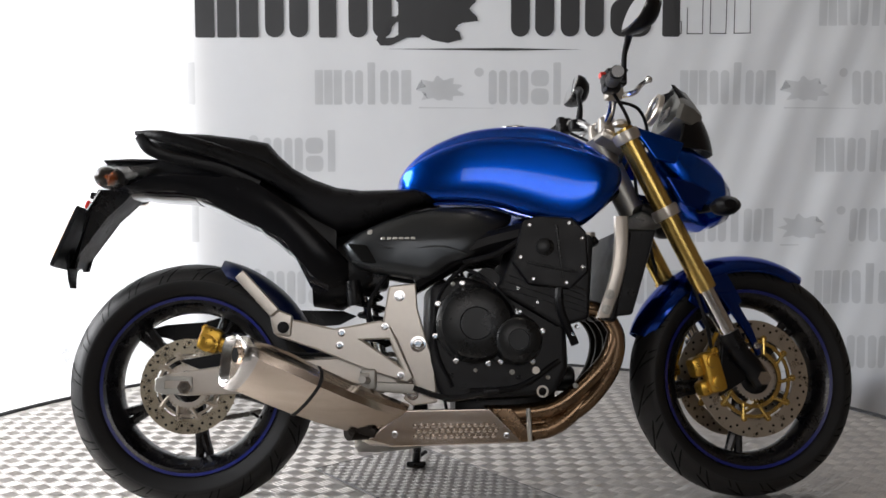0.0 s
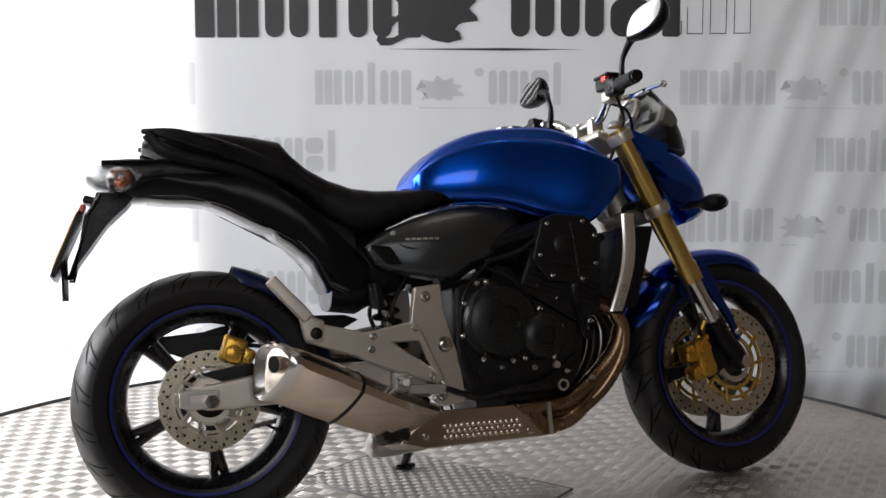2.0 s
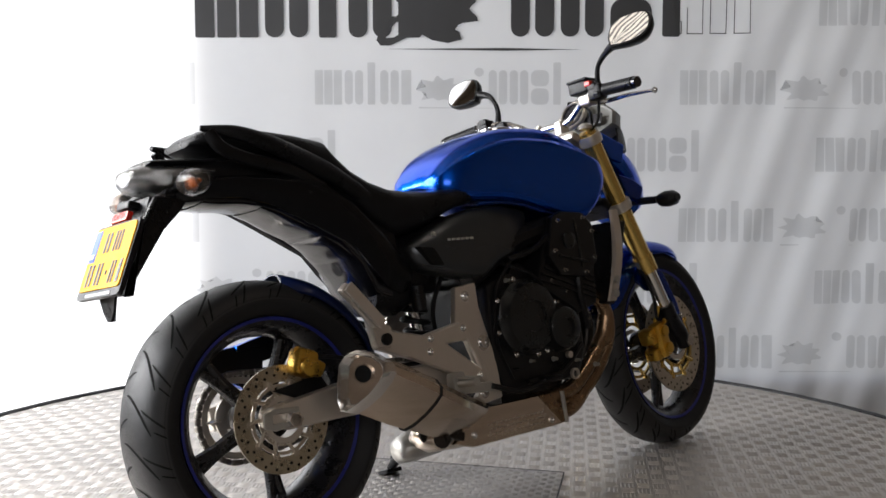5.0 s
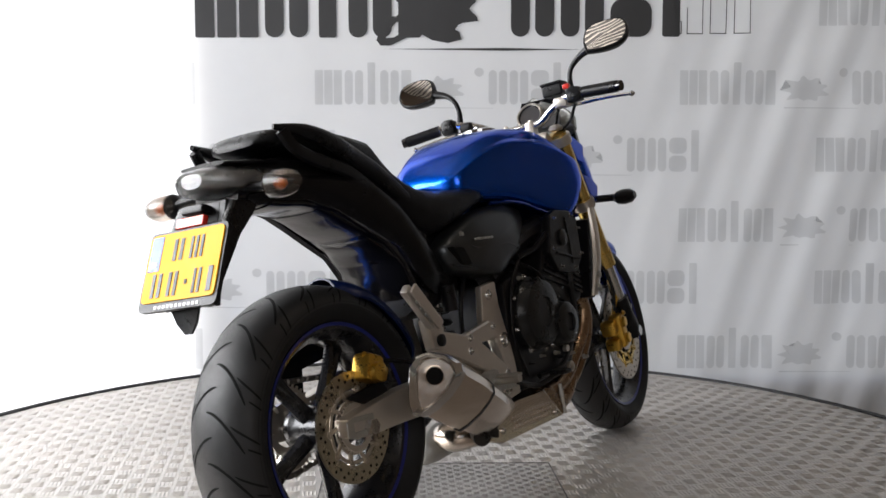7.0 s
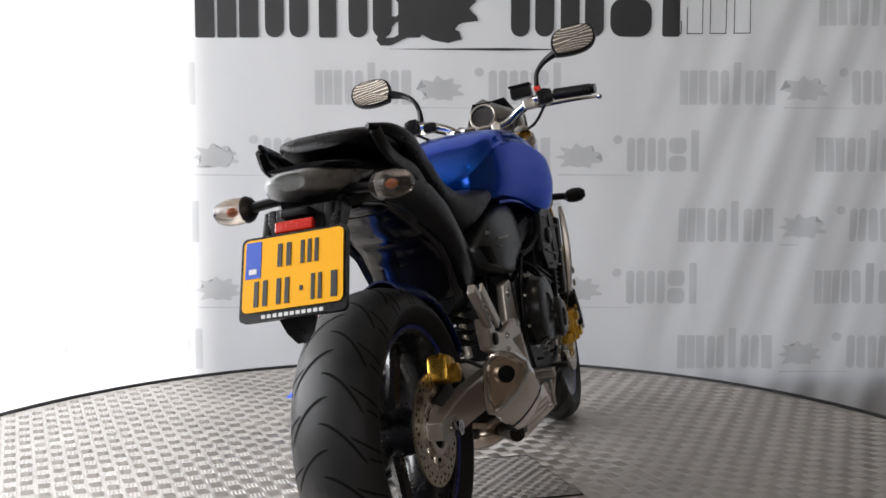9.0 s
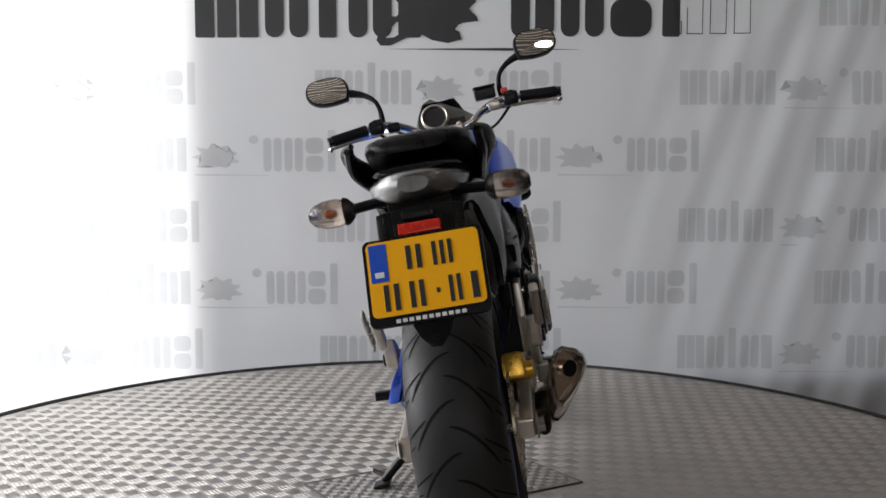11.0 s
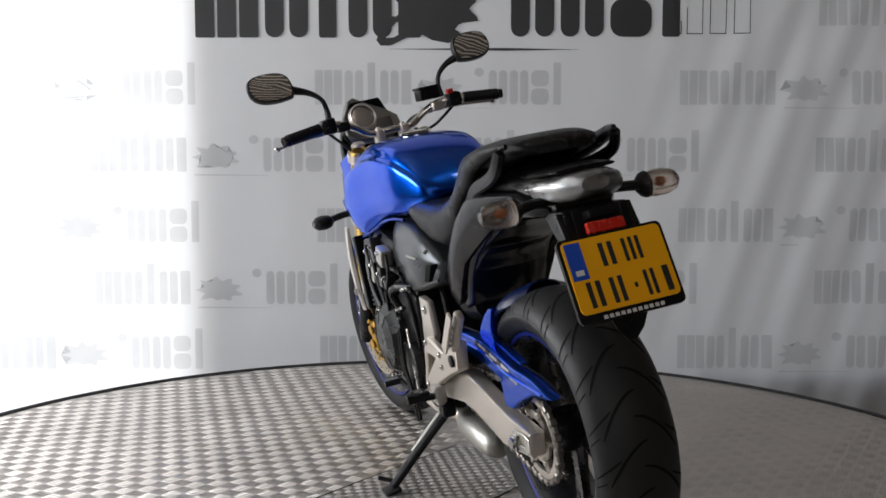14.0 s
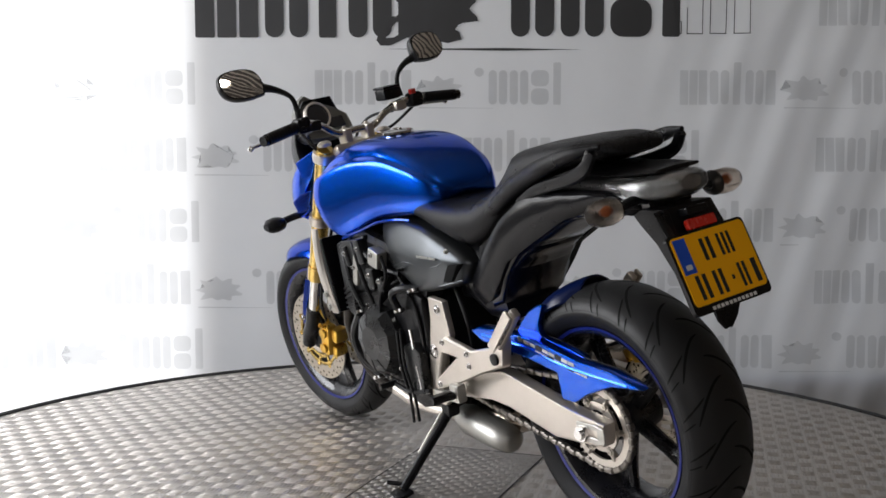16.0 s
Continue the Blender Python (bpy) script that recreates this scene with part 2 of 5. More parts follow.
GZ = -0.36
quad_box("floor", (0, -1.6, GZ - 0.05), (8.2, 8.2, 0.1), M_HALL, "dull grey concrete hall floor round the turntable")
quad_box("wall_east", (4.06, -1.6, 1.9), (0.12, 8.2, 4.1), M_WALL, "plain brown painted hall wall")
for cc, ss in (((-4.06, -4.0, 1.9), (0.12, 3.6, 4.1)), ((-4.06, 2.0, 1.9), (0.12, 1.0, 4.1)), ((-4.06, -0.35, 0.3), (0.12, 3.7, 0.9)), ((-4.06, -0.35, 3.42), (0.12, 3.7, 1.05))):
    quad_box("wall_west", cc, ss, M_WALL, "plain brown painted hall wall with a wide window")
# the gap in this unseen wall is added to hold the warm fill
for cc, ss in (((0, -5.66, 0.45), (8.0, 0.12, 1.78)), ((0, -5.66, 3.62), (8.0, 0.12, 0.72)), ((-2.6, -5.66, 2.3), (2.9, 0.12, 1.92)), ((3.0, -5.66, 2.3), (2.1, 0.12, 1.92))):
    quad_box("wall_south", cc, ss, M_WALL, "plain brown painted hall wall with an added opening for the fill")
for cc, ss in (((-1.03, BAN_Y + 0.10, 1.9), (0.06, 0.08, 4.1)), ((1.17, BAN_Y + 0.10, 3.55), (4.30, 0.08, 0.8)), ((1.17, BAN_Y + 0.10, -0.23), (4.30, 0.08, 0.25)), ((3.70, BAN_Y + 0.10, 1.9), (0.74, 0.08, 4.1)), ((-2.1, BAN_Y + 0.10, -0.35), (2.08, 0.08, 0.02)), ((-2.1, BAN_Y + 0.10, 3.5), (2.08, 0.08, 0.75)), ((-3.58, BAN_Y + 0.10, 1.9), (0.84, 0.08, 4.1))):
    quad_box("wall_north", cc, ss, M_WALL, "plain hall wall behind the banner with a window")


# glazing bars of the daylight window
for cc, ss in (((-3.99, 0.22, 1.82), (0.05, 0.07, 2.14)), ((-3.99, -0.92, 1.82), (0.05, 0.07, 2.14)), ((-3.99, -0.35, 2.25), (0.045, 3.5, 0.07))):
    quad_box("window_frame", cc, ss, M_WALL, "grey glazing bar of the hall window")


def ceiling():
    bm = box((0, -1.6, 3.99), (8.2, 8.2, 0.08), 0.004, seg=1)
    for i in range(62):
        join(bm, box((0, -5.55 + i * 0.12, 3.925), (8.0, 0.050, 0.05), 0, seg=1))
    ob = part("ceiling", bm, M_CEIL, None, smooth=0)
    ob.data.materials.append(M_PURLIN)
    for p in ob.data.polygons:
        if p.center.z < 3.949:
            p.material_index = 1
    tagged(ob, "beige ribbed sheet ceiling of the hall", "ceiling", "", "structure")


ceiling()


def work_lamp(x, y, z):
    e = new("ceiling_lamp")
    e.location = (x, y, z)
    e.scale = (0.65, 0.65, 0.65)
    tagged(e, "round white ceiling lamp with a metal hood", "lamp")
    part("hood", lathe([(0.03, 0.16), (0.06, 0.12), (0.16, 0.02), (0.17, 0.0), (0.155, 0.005), (0.05, 0.11)], 32, "z"), M_ALLOY, e)
    part("bulb", lathe([(0.001, -0.01), (0.08, 0.0), (0.13, 0.02), (0.05, 0.06), (0.001, 0.07)], 32, "z"), M_LAMP, e, "glowing warm white diffuser")
    part("rod", tube([(0, 0, 0.15), (0, 0, (3.93 - z) / 0.65)], 0.008), M_BLACK, e)


work_lamp(0.65, -0.72, 2.58)

# ---- the banner ----


def fold(x, z):
    """How far the cloth stands forward: slack diagonal creases at one end, faint ripples elsewhere."""
    w = min(1.0, max(0.0, (x - 0.75) / 0.8))
    d = 0.012 * w * math.sin(17 * (x - 0.42 * z) + 1.5 * math.sin(2.1 * z)) + 0.005 * w * math.sin(41 * (x - 0.30 * z) + 2.0)
    d += 0.0022 * math.sin(9 * x + 2 * math.sin(1.7 * z)) + 0.0012 * math.sin(23 * x - 3 * z)
    return d * (0.55 + 0.45 * math.cos(0.9 * (z - 0.6)))


def banner():
    nx, nz = 300, 60
    x0, x1, z0, z1 = -3.3, 3.6, GZ + 0.02, 3.3
    bm = bmesh.new()
    rows = [[bm.verts.new((x0 + (x1 - x0) * i / nx, BAN_Y - fold(x0 + (x1 - x0) * i / nx, z0 + (z1 - z0) * j / nz), z0 + (z1 - z0) * j / nz)) for i in range(nx + 1)] for j in range(nz + 1)]
    for j in range(nz):
        for i in range(nx):
            bm.faces.new((rows[j][i], rows[j][i + 1], rows[j + 1][i + 1], rows[j + 1][i]))
    ob = part("banner", bm, M_BANNER, None, smooth=180)
    return tagged(ob, "white hanging cloth banner with dark and grey printing", "banner")


BANNER = banner()


def printed(name, shapes, material, lift=0.0050):
    """Flat ink on the cloth; shapes are outlines in x and z, laid along the folds."""
    bm = bmesh.new()
    for o in shapes:
        vs = [bm.verts.new((x, BAN_Y - fold(x, z) - lift, z)) for x, z in o]
        bm.faces.new(vs)
    bmesh.ops.triangulate(bm, faces=bm.faces)
    return part(name, bm, material, BANNER, smooth=0)


def round_bar(x0, x1, z0, z1, r=0.3, n=5):
    """An upright bar with rounded corners; longer ones are cut in steps so that they follow the folds."""
    w, h = x1 - x0, z1 - z0
    r = min(r * w, 0.5 * w, 0.5 * h)
    o = []
    for cx, cz, a0 in ((x1 - r, z1 - r, 0), (x0 + r, z1 - r, 90), (x0 + r, z0 + r, 180), (x1 - r, z0 + r, 270)):
        o += [(cx + r * math.cos(radians(a0 + 90 * k / n)), cz + r * math.sin(radians(a0 + 90 * k / n))) for k in range(n + 1)]
    return o


def word(x, z, h, widths, gaps=0.16):
    """A row of upright bars that stands for heavy block lettering."""
    out = []
    for kind, w in widths:
        W = w * h
        s = 0.44 * W
        if kind == "pair":
            out += [round_bar(x, x + s, z, z + h, 0.5), round_bar(x + W - s, x + W, z, z + h, 0.5)]
        elif kind == "triple":
            q = 0.305 * W
            out += [round_bar(x + k * (W - q) / 2, x + k * (W - q) / 2 + q, z, z + h, 0.08) for k in range(3)]
        elif kind == "tall":
            out.append(round_bar(x + W * 0.15, x + W * 0.8, z, z + h * 1.22, 0.15))
        elif kind == "stub":
            out.append(round_bar(x, x + W * 0.8, z, z + h, 0.12))
        elif kind == "bent":
            out += [round_bar(x, x + W, z, z + h * 0.47, 0.3), round_bar(x, x + W, z + h * 0.53, z + h, 0.3)]
        elif kind == "skip":
            pass
        x += W + gaps * h * 0.5
    return out


def ellipse(cx, cz, a, b, tilt=0.0, n=20):
    c, s = math.cos(radians(tilt)), math.sin(radians(tilt))
    return [(cx + a * math.cos(t) * c - b * math.sin(t) * s, cz + a * math.cos(t) * s + b * math.sin(t) * c) for t in np.linspace(0, 2 * math.pi, n, endpoint=False)]


def jagged(cx, cz, a, b, spikes, seed, n=44):
    """One ragged outline: an oval with uneven pointed spurs."""
    r = random.Random(seed)
    amp = [r.uniform(0.1, 0.55) for _ in range(spikes)]
    out = []
    for i in range(n):
        t = 2 * math.pi * i / n
        k = (t / (2 * math.pi) * spikes) % spikes
        w = 1 - abs(2 * (k % 1) - 1)
        g = 0.72 + amp[int(k)] * w ** 1.6
        out.append((cx + a * g * math.cos(t), cz + b * g * math.sin(t)))
    return out


def emblem(x, z, h):
    """An abstract ragged shape with a thin ground line under it."""
    return [jagged(x + 0.78 * h, z + 0.50 * h, 0.68 * h, 0.40 * h, 9, 5),
            [(x + 0.1 * h, z - 0.02 * h), (x + 2.4 * h, z - 0.05 * h), (x + 2.4 * h, z - 0.065 * h), (x + 0.1 * h, z - 0.065 * h)]]


LEFT_WORD = [("triple", 0.79), ("pair", 0.54), ("tall", 0.34), ("pair", 0.54), ("stub", 0.36)]
RIGHT_WORD = [("pair", 0.54), ("pair", 0.54), ("bent", 0.52), ("tall", 0.34)]


def small_mark(x, z, h=0.150):
    out = word(x, z, h, LEFT_WORD)
    out += emblem(x + 2.95 * h, z - 0.05 * h, h * 0.95)
    out += [ellipse(x + 4.80 * h, z + 0.94 * h, 0.14 * h, 0.13 * h)]
    return out + word(x + 5.08 * h, z, h, RIGHT_WORD)


def all_marks():
    step = 1.604
    for z, x in ((1.449, 1.675), (1.106, 1.071), (0.812, 1.683), (0.500, 1.076), (0.222, 1.688), (-0.070, 1.082)):
        for k in range(-3, 2):
            if -3.2 < x + k * step < 3.0 and not (z > 1.4 and k < 0):
                printed("grey_lettering", small_mark(x + k * step, z), M_FAINT)


all_marks()
printed("dark_lettering", word(-1.052, 1.396, 0.35, LEFT_WORD), M_PRINT)
printed("dark_lettering", word(0.325, 1.400, 0.35, RIGHT_WORD), M_PRINT)
printed("dark_emblem", [jagged(0.0, 1.52, 0.20, 0.125, 8, 11)], M_PRINT)
printed("dark_emblem", [[(-0.05, 1.44), (-0.12, 1.40), (-0.20, 1.362), (-0.245, 1.362), (-0.262, 1.385), (-0.25, 1.42), (-0.215, 1.455), (-0.19, 1.49), (-0.16, 1.48), (-0.205, 1.43), (-0.222, 1.395), (-0.205, 1.385), (-0.14, 1.425), (-0.08, 1.47)]], M_PRINT, 0.0054)
printed("dark_emblem", [[(-0.10, 1.43), (-0.02, 1.385), (0.05, 1.372), (0.11, 1.388), (0.10, 1.42), (0.05, 1.45), (-0.04, 1.47)]], M_PRINT, 0.0058)
printed("dark_emblem", [[(-0.24, 1.347), (0.3, 1.340), (0.63, 1.345), (0.3, 1.352)]], M_PRINT)


def outline_box(x0, x1, z0, z1, w=0.004):
    return [[(x0, z0), (x1, z0), (x1, z0 + w), (x0, z0 + w)], [(x0, z0), (x0 + w, z0), (x0 + w, z1), (x0, z1)], [(x1 - w, z0), (x1, z0), (x1, z1), (x1 - w, z1)], [(x0, z1 - w), (x1, z1 - w), (x1, z1), (x0, z1)]]


printed("outlined_blocks", outline_box(1.016, 1.072, 1.412, 1.467) + outline_box(1.094, 1.166, 1.412, 1.78) + outline_box(1.196, 1.27, 1.414, 1.78) + outline_box(1.300, 1.372, 1.414, 1.78), M_PRINT)

# ---- the turntable ----
TABLE = new("turntable")
tagged(TABLE, "round turntable of aluminium five-bar tread plate with black edging", "turntable")
TR = 1.645
part("deck", lathe([(0.001, 0.0), (TR, 0.0), (TR, -0.05), (0.001, -0.05)], 128, "z"), M_PLATE, TABLE, "aluminium tread plate sheet")
part("edging", lathe([(TR - 0.002, 0.004), (TR + 0.006, 0.010), (TR + 0.018, 0.006), (TR + 0.020, -0.05), (TR + 0.012, GZ), (TR - 0.002, GZ)], 128, "z", closed=True), M_RIM, TABLE, "black rubber edging")

CORNER = [(-0.34, 0.12), (-0.06, 0.35), (0.33, -0.15), (0.05, -0.39)]


def in_patch(x, y):
    s = 0
    for i in range(4):
        ax, ay = CORNER[i]
        bx, by = CORNER[(i + 1) % 4]
        s += 1 if (bx - ax) * (y - ay) - (by - ay) * (x - ax) < 0 else 0
    return s == 4


def tread(name, cell, inside, z, height, bars, turn, material, label):
    """Raised bars in a basket weave, each a low ridge of six corners."""
    V, F = [], []
    ca, sa = math.cos(turn), math.sin(turn)
    n = int(TR / cell) + 2
    L, Wd = cell * 0.47, cell * 0.5 / bars * 0.68
    for i in range(-n, n + 1):
        for j in range(-n, n + 1):
            u, v = i * cell, j * cell
            x, y = u * ca - v * sa, u * sa + v * ca
            if x * x + y * y > (TR - 0.02) ** 2 or in_patch(x, y) != inside:
                continue
            flip = (i + j) % 2
            for b in range(bars):
                o = (b + 0.5) / bars * cell - cell / 2
                k = len(V)
                for a, w, h in ((-L, 0, 0), (0, -Wd, 0), (L, 0, 0), (0, Wd, 0), (-L * 0.55, 0, height), (L * 0.55, 0, height)):
                    p, q = (a, o + w) if flip else (o + w, a)
                    pu, pv = u + p, v + q
                    V.append((pu * ca - pv * sa, pu * sa + pv * ca, z + h))
                F += [(k, k + 1, k + 4), (k + 1, k + 5, k + 4), (k + 1, k + 2, k + 5), (k + 2, k + 3, k + 5), (k + 3, k + 4, k + 5), (k + 3, k, k + 4)]
    me = bpy.data.meshes.new(name)
    me.from_pydata(V, [], F)
    me.materials.append(material)
    ob = new(name, me)
    ob.parent = TABLE
    return tagged(ob, label, "", "", "stuff")


tread("tread_relief", 0.0424, False, 0.0, 0.0015, 4, radians(45), M_PLATE, "raised tread bars of the turntable plate")
hatch = loft([[(x, y, 0.0005) for x, y in CORNER], [(x, y, 0.003) for x, y in CORNER]])
part("hatch_plate", hatch, M_PLATE2, TABLE, "worn dark tread plate laid over the centre", smooth=0)
tread("hatch_relief", 0.020, True, 0.003, 0.0011, 3, radians(40), M_PLATE2, "fine tread bars of the worn plate")
for i in range(4):
    a, b = Vector((*CORNER[i], 0.0022)), Vector((*CORNER[(i + 1) % 4], 0.0022))
    part("hatch_seam", tube([a, b], 0.0022, 6), M_RIM, TABLE)

# ---- the motorcycle: x forwards, y to its left, z up, leaning on its stand ----
BIKE = new("motorcycle")
tagged(BIKE, "blue and black naked motorcycle leaning on its side stand", "motorcycle")
STEER = Matrix.Translation((0.35, 0, 0.917)) @ Matrix.Rotation(radians(6.5), 4, Vector((-0.4226, 0, 0.9063))) @ Matrix.Translation((-0.35, 0, -0.917))


def P(name, bm, material, label="", parent=None, smooth=35, steer=False):
    if steer:
        bm.transform(STEER)
    return part(name, bm, material, parent or BIKE, label, smooth)


def tyre_bm(R, W, n=96):
    """Tyre with a round crown, from bead to bead."""
    hw = W / 2
    rim = 0.229
    prof = []
    for k in range(19):
        a = -1 + 2 * k / 18
        y = hw * math.sin(a * math.pi / 2 * 0.98)
        drop = (1 - math.cos(a * math.pi / 2 * 0.98)) * (R - rim) * 0.62
        prof.append((R - drop, y))
    prof += [((R + rim) / 2 - 0.012, hw * 0.985), (rim + 0.008, hw * 0.86), (rim, hw * 0.74), (rim - 0.003, hw * 0.6)]
    prof = [(rim - 0.003, -hw * 0.6), (rim, -hw * 0.74), (rim + 0.008, -hw * 0.86), ((R + rim) / 2 - 0.012, -hw * 0.985)] + prof
    return lathe(prof, n, "y", closed=True)


def crown_point(R, W, a, th, lift=0.0009):
    hw, rim = W / 2, 0.229
    y = hw * math.sin(a * math.pi / 2 * 0.98)
    r = R - (1 - math.cos(a * math.pi / 2 * 0.98)) * (R - rim) * 0.62 + lift
    return Vector((r * math.cos(th), y, r * math.sin(th)))


def grooves_bm(R, W, count, rear):
    """Curved tread grooves: thin dark strips that follow the crown."""
    out = bmesh.new()
    for i in range(count):
        for side in (-1, 1):
            th0 = 2 * math.pi * (i + (0.5 if side > 0 else 0)) / count
            for a0, a1, dth, wid, lag, bend in ((-0.06, 0.60, 0.27, 0.0056, 0.0, 1.7), (0.38, 0.93, 0.13, 0.0046, 0.30 * 2 * math.pi / count, 0.9), (0.66, 0.95, 0.05, 0.0038, 0.78 * 2 * math.pi / count, 1.0)):
                pts = []
                for k in range(13):
                    q = k / 12
                    pts.append((side * (a0 + (a1 - a0) * q), th0 + (1 if rear else -1) * (lag + dth * q ** bend)))
                vs = []
                for k, (a, th) in enumerate(pts):
                    # the width is set square to the groove's run
                    p, n = pts[max(0, k - 1)], pts[min(12, k + 1)]
                    da, dt = (n[0] - p[0]) * W / 2 * 1.3, (n[1] - p[1]) * R
                    ln = math.hypot(da, dt)
                    w = wid * min(1.0, 0.45 + min(k, 12 - k) * 0.3) * 0.5
                    ea, et = -dt / ln * w / (W / 2 * 1.3), da / ln * w / R
                    vs.append((out.verts.new(crown_point(R, W, a - ea, th - et)), out.verts.new(crown_point(R, W, a + ea, th + et))))
                for q, r in zip(vs, vs[1:]):
                    out.faces.new((q[0], q[1], r[1], r[0]))
    return out


def wheel(name, c, R, W, rear, steer):
    m = Matrix.Translation(c)
    if steer:
        m = STEER @ m
    if rear:
        m = m @ Matrix.Diagonal((0.957, 1, 0.957, 1))
    hw = W / 2 * 0.74
    rim = lathe([(0.213, -hw), (0.228, -hw - 0.004), (0.230, -hw), (0.219, -hw + 0.012), (0.200, -hw * 0.5), (0.196, 0), (0.200, hw * 0.5), (0.219, hw - 0.012), (0.230, hw), (0.228, hw + 0.004), (0.213, hw), (0.192, hw * 0.55), (0.186, 0), (0.192, -hw * 0.55)], 96, "y", closed=True)
    w = P(name, xf(rim, m), M_WHEEL, "gloss black cast wheel with a blue rim line")
    for i in range(5):
        a = 2 * math.pi * i / 5 + (1.08 if rear else 0.77)
        for s in (-1, 1):
            # each spoke opens into a fork at the rim
            p0 = Vector((0.035 * math.cos(a), 0, 0.035 * math.sin(a)))
            p1 = Vector((0.13 * math.cos(a + s * 0.035), 0, 0.13 * math.sin(a + s * 0.035)))
            p2 = Vector((0.192 * math.cos(a + s * 0.075), 0, 0.192 * math.sin(a + s * 0.075)))
            bm = tube([p0, p1, p2], 0.013, 8, 5, radii=[0.020, 0.014, 0.011], flat=1.0)
            P("spoke", xf(bm, m), M_WHEEL, parent=w)
    P("hub", xf(lathe([(0.022, -0.075), (0.045, -0.06), (0.052, -0.03), (0.048, 0), (0.052, 0.03), (0.045, 0.06), (0.022, 0.075)], 32), m), M_WHEEL, parent=w)
    P("tyre", xf(tyre_bm(R, W), m), M_RUBBER, "black road tyre with curved tread grooves", parent=w)
    P("tread_band", xf(loft([[crown_point(R, W, a, th, 0.0003) for th in np.linspace(0, 2 * math.pi, 96, endpoint=False)] for a in np.linspace(-0.96, 0.96, 21)], cap=False), m), M_TREAD, "scuffed dark grey tread", parent=w, smooth=80)
    P("tread_pattern", xf(grooves_bm(R, W, 20 if rear else 20, rear), m), M_GROOVE, parent=w, smooth=0)["kind"] = "stuff"
    for s in (-1, 1):
        P("rim_stripe", xf(lathe([(0.221, s * (hw + 0.003)), (0.2285, s * (hw + 0.0055)), (0.2285, s * (hw + 0.0035)), (0.221, s * (hw + 0.001))], 96, closed=True), m), M_STRIPE, "blue reflective rim tape", parent=w)
    P("valve", xf(tube([(0.17, 0, -0.09), (0.145, -0.012, -0.075)], 0.004, 8), m), M_BLACK, parent=w)
    return w, m


RA, FA = (-0.697, 0, 0.308), (0.706, 0, 0.304)
RW, RM = wheel("rear_wheel", RA, 0.316, 0.180, True, False)
FW, FM = wheel("front_wheel", FA, 0.299, 0.124, False, True)


def brake_disc(y, r0, r1, m, w, gold):
    P("brake_disc", xf(disc_plate(r0, r1, y - 0.0025, y + 0.0025, 64), m), M_DISC if gold else M_DISC2, "drilled steel brake disc", parent=w)
    k = 24
    P("drilling", xf(join(holes(r1 - 0.010, k, y - 0.003, y + 0.003, 0.0036), holes(r1 - 0.021, k, y - 0.003, y + 0.003, 0.0036, 0.4)), m), M_GROOVE, parent=w)
    s = -1 if y < 0 else 1
    c = join(disc_plate(r0 * 0.62, r0 * 0.72, y - 0.002, y + 0.003, 48), disc_plate(r0 * 0.87, r0 * 0.955, y - 0.002, y + 0.003, 48))
    for i in range(10):
        a = 2 * math.pi * i / 10
        arm = tube([(r0 * 0.66 * math.cos(a - 0.16), y + s * 0.001, r0 * 0.66 * math.sin(a - 0.16)), (r0 * 1.02 * math.cos(a), y + s * 0.001, r0 * 1.02 * math.sin(a))], 0.0048, 8)
        join(c, arm, lathe([(0.0085, y - 0.004), (0.0085, y + 0.004)], 12, "y", (r0 * 1.0 * math.cos(a), 0, r0 * 1.0 * math.sin(a))))
    P("disc_carrier", xf(c, m), M_FORK if gold else M_DISC, "gold disc carrier" if gold else "steel disc carrier", parent=w)
    ring = disc_plate(0.040, 0.052, y + s * 0.006, y + s * 0.010, 48)
    for i in range(36):
        a = 2 * math.pi * i / 36
        join(ring, box((0.0535 * math.cos(a), y + s * 0.008, 0.0535 * math.sin(a)), (0.004, 0.004, 0.0035), 0, (0, -math.degrees(a), 0), 1))
    P("sensor_ring", xf(ring, m), M_ALLOY, parent=w)


brake_disc(-0.098, 0.082, 0.120, RM, RW, False)
brake_disc(-0.070, 0.105, 0.148, FM, FW, True)
brake_disc(0.070, 0.105, 0.148, FM, FW, True)

# axles
P("rear_axle", join(tube([(RA[0], -0.156, RA[2]), (RA[0], 0.156, RA[2])], 0.012, 12), lathe([(0.012, -0.02), (0.017, -0.02), (0.017, -0.005), (0.012, -0.005)], 6, "y", (RA[0], -0.136, RA[2])), lathe([(0.008, 0), (0.019, 0), (0.019, 0.014), (0.008, 0.014)], 6, "y", (RA[0], 0.135, RA[2]))), M_CHROME)
P("front_axle", join(tube([(FA[0], -0.125, FA[2]), (FA[0], 0.125, FA[2])], 0.013, 12), lathe([(0.010, 0), (0.018, 0), (0.018, 0.012), (0.010, 0.012)], 6, "y", (FA[0], -0.132, FA[2]))), M_CHROME, steer=True)

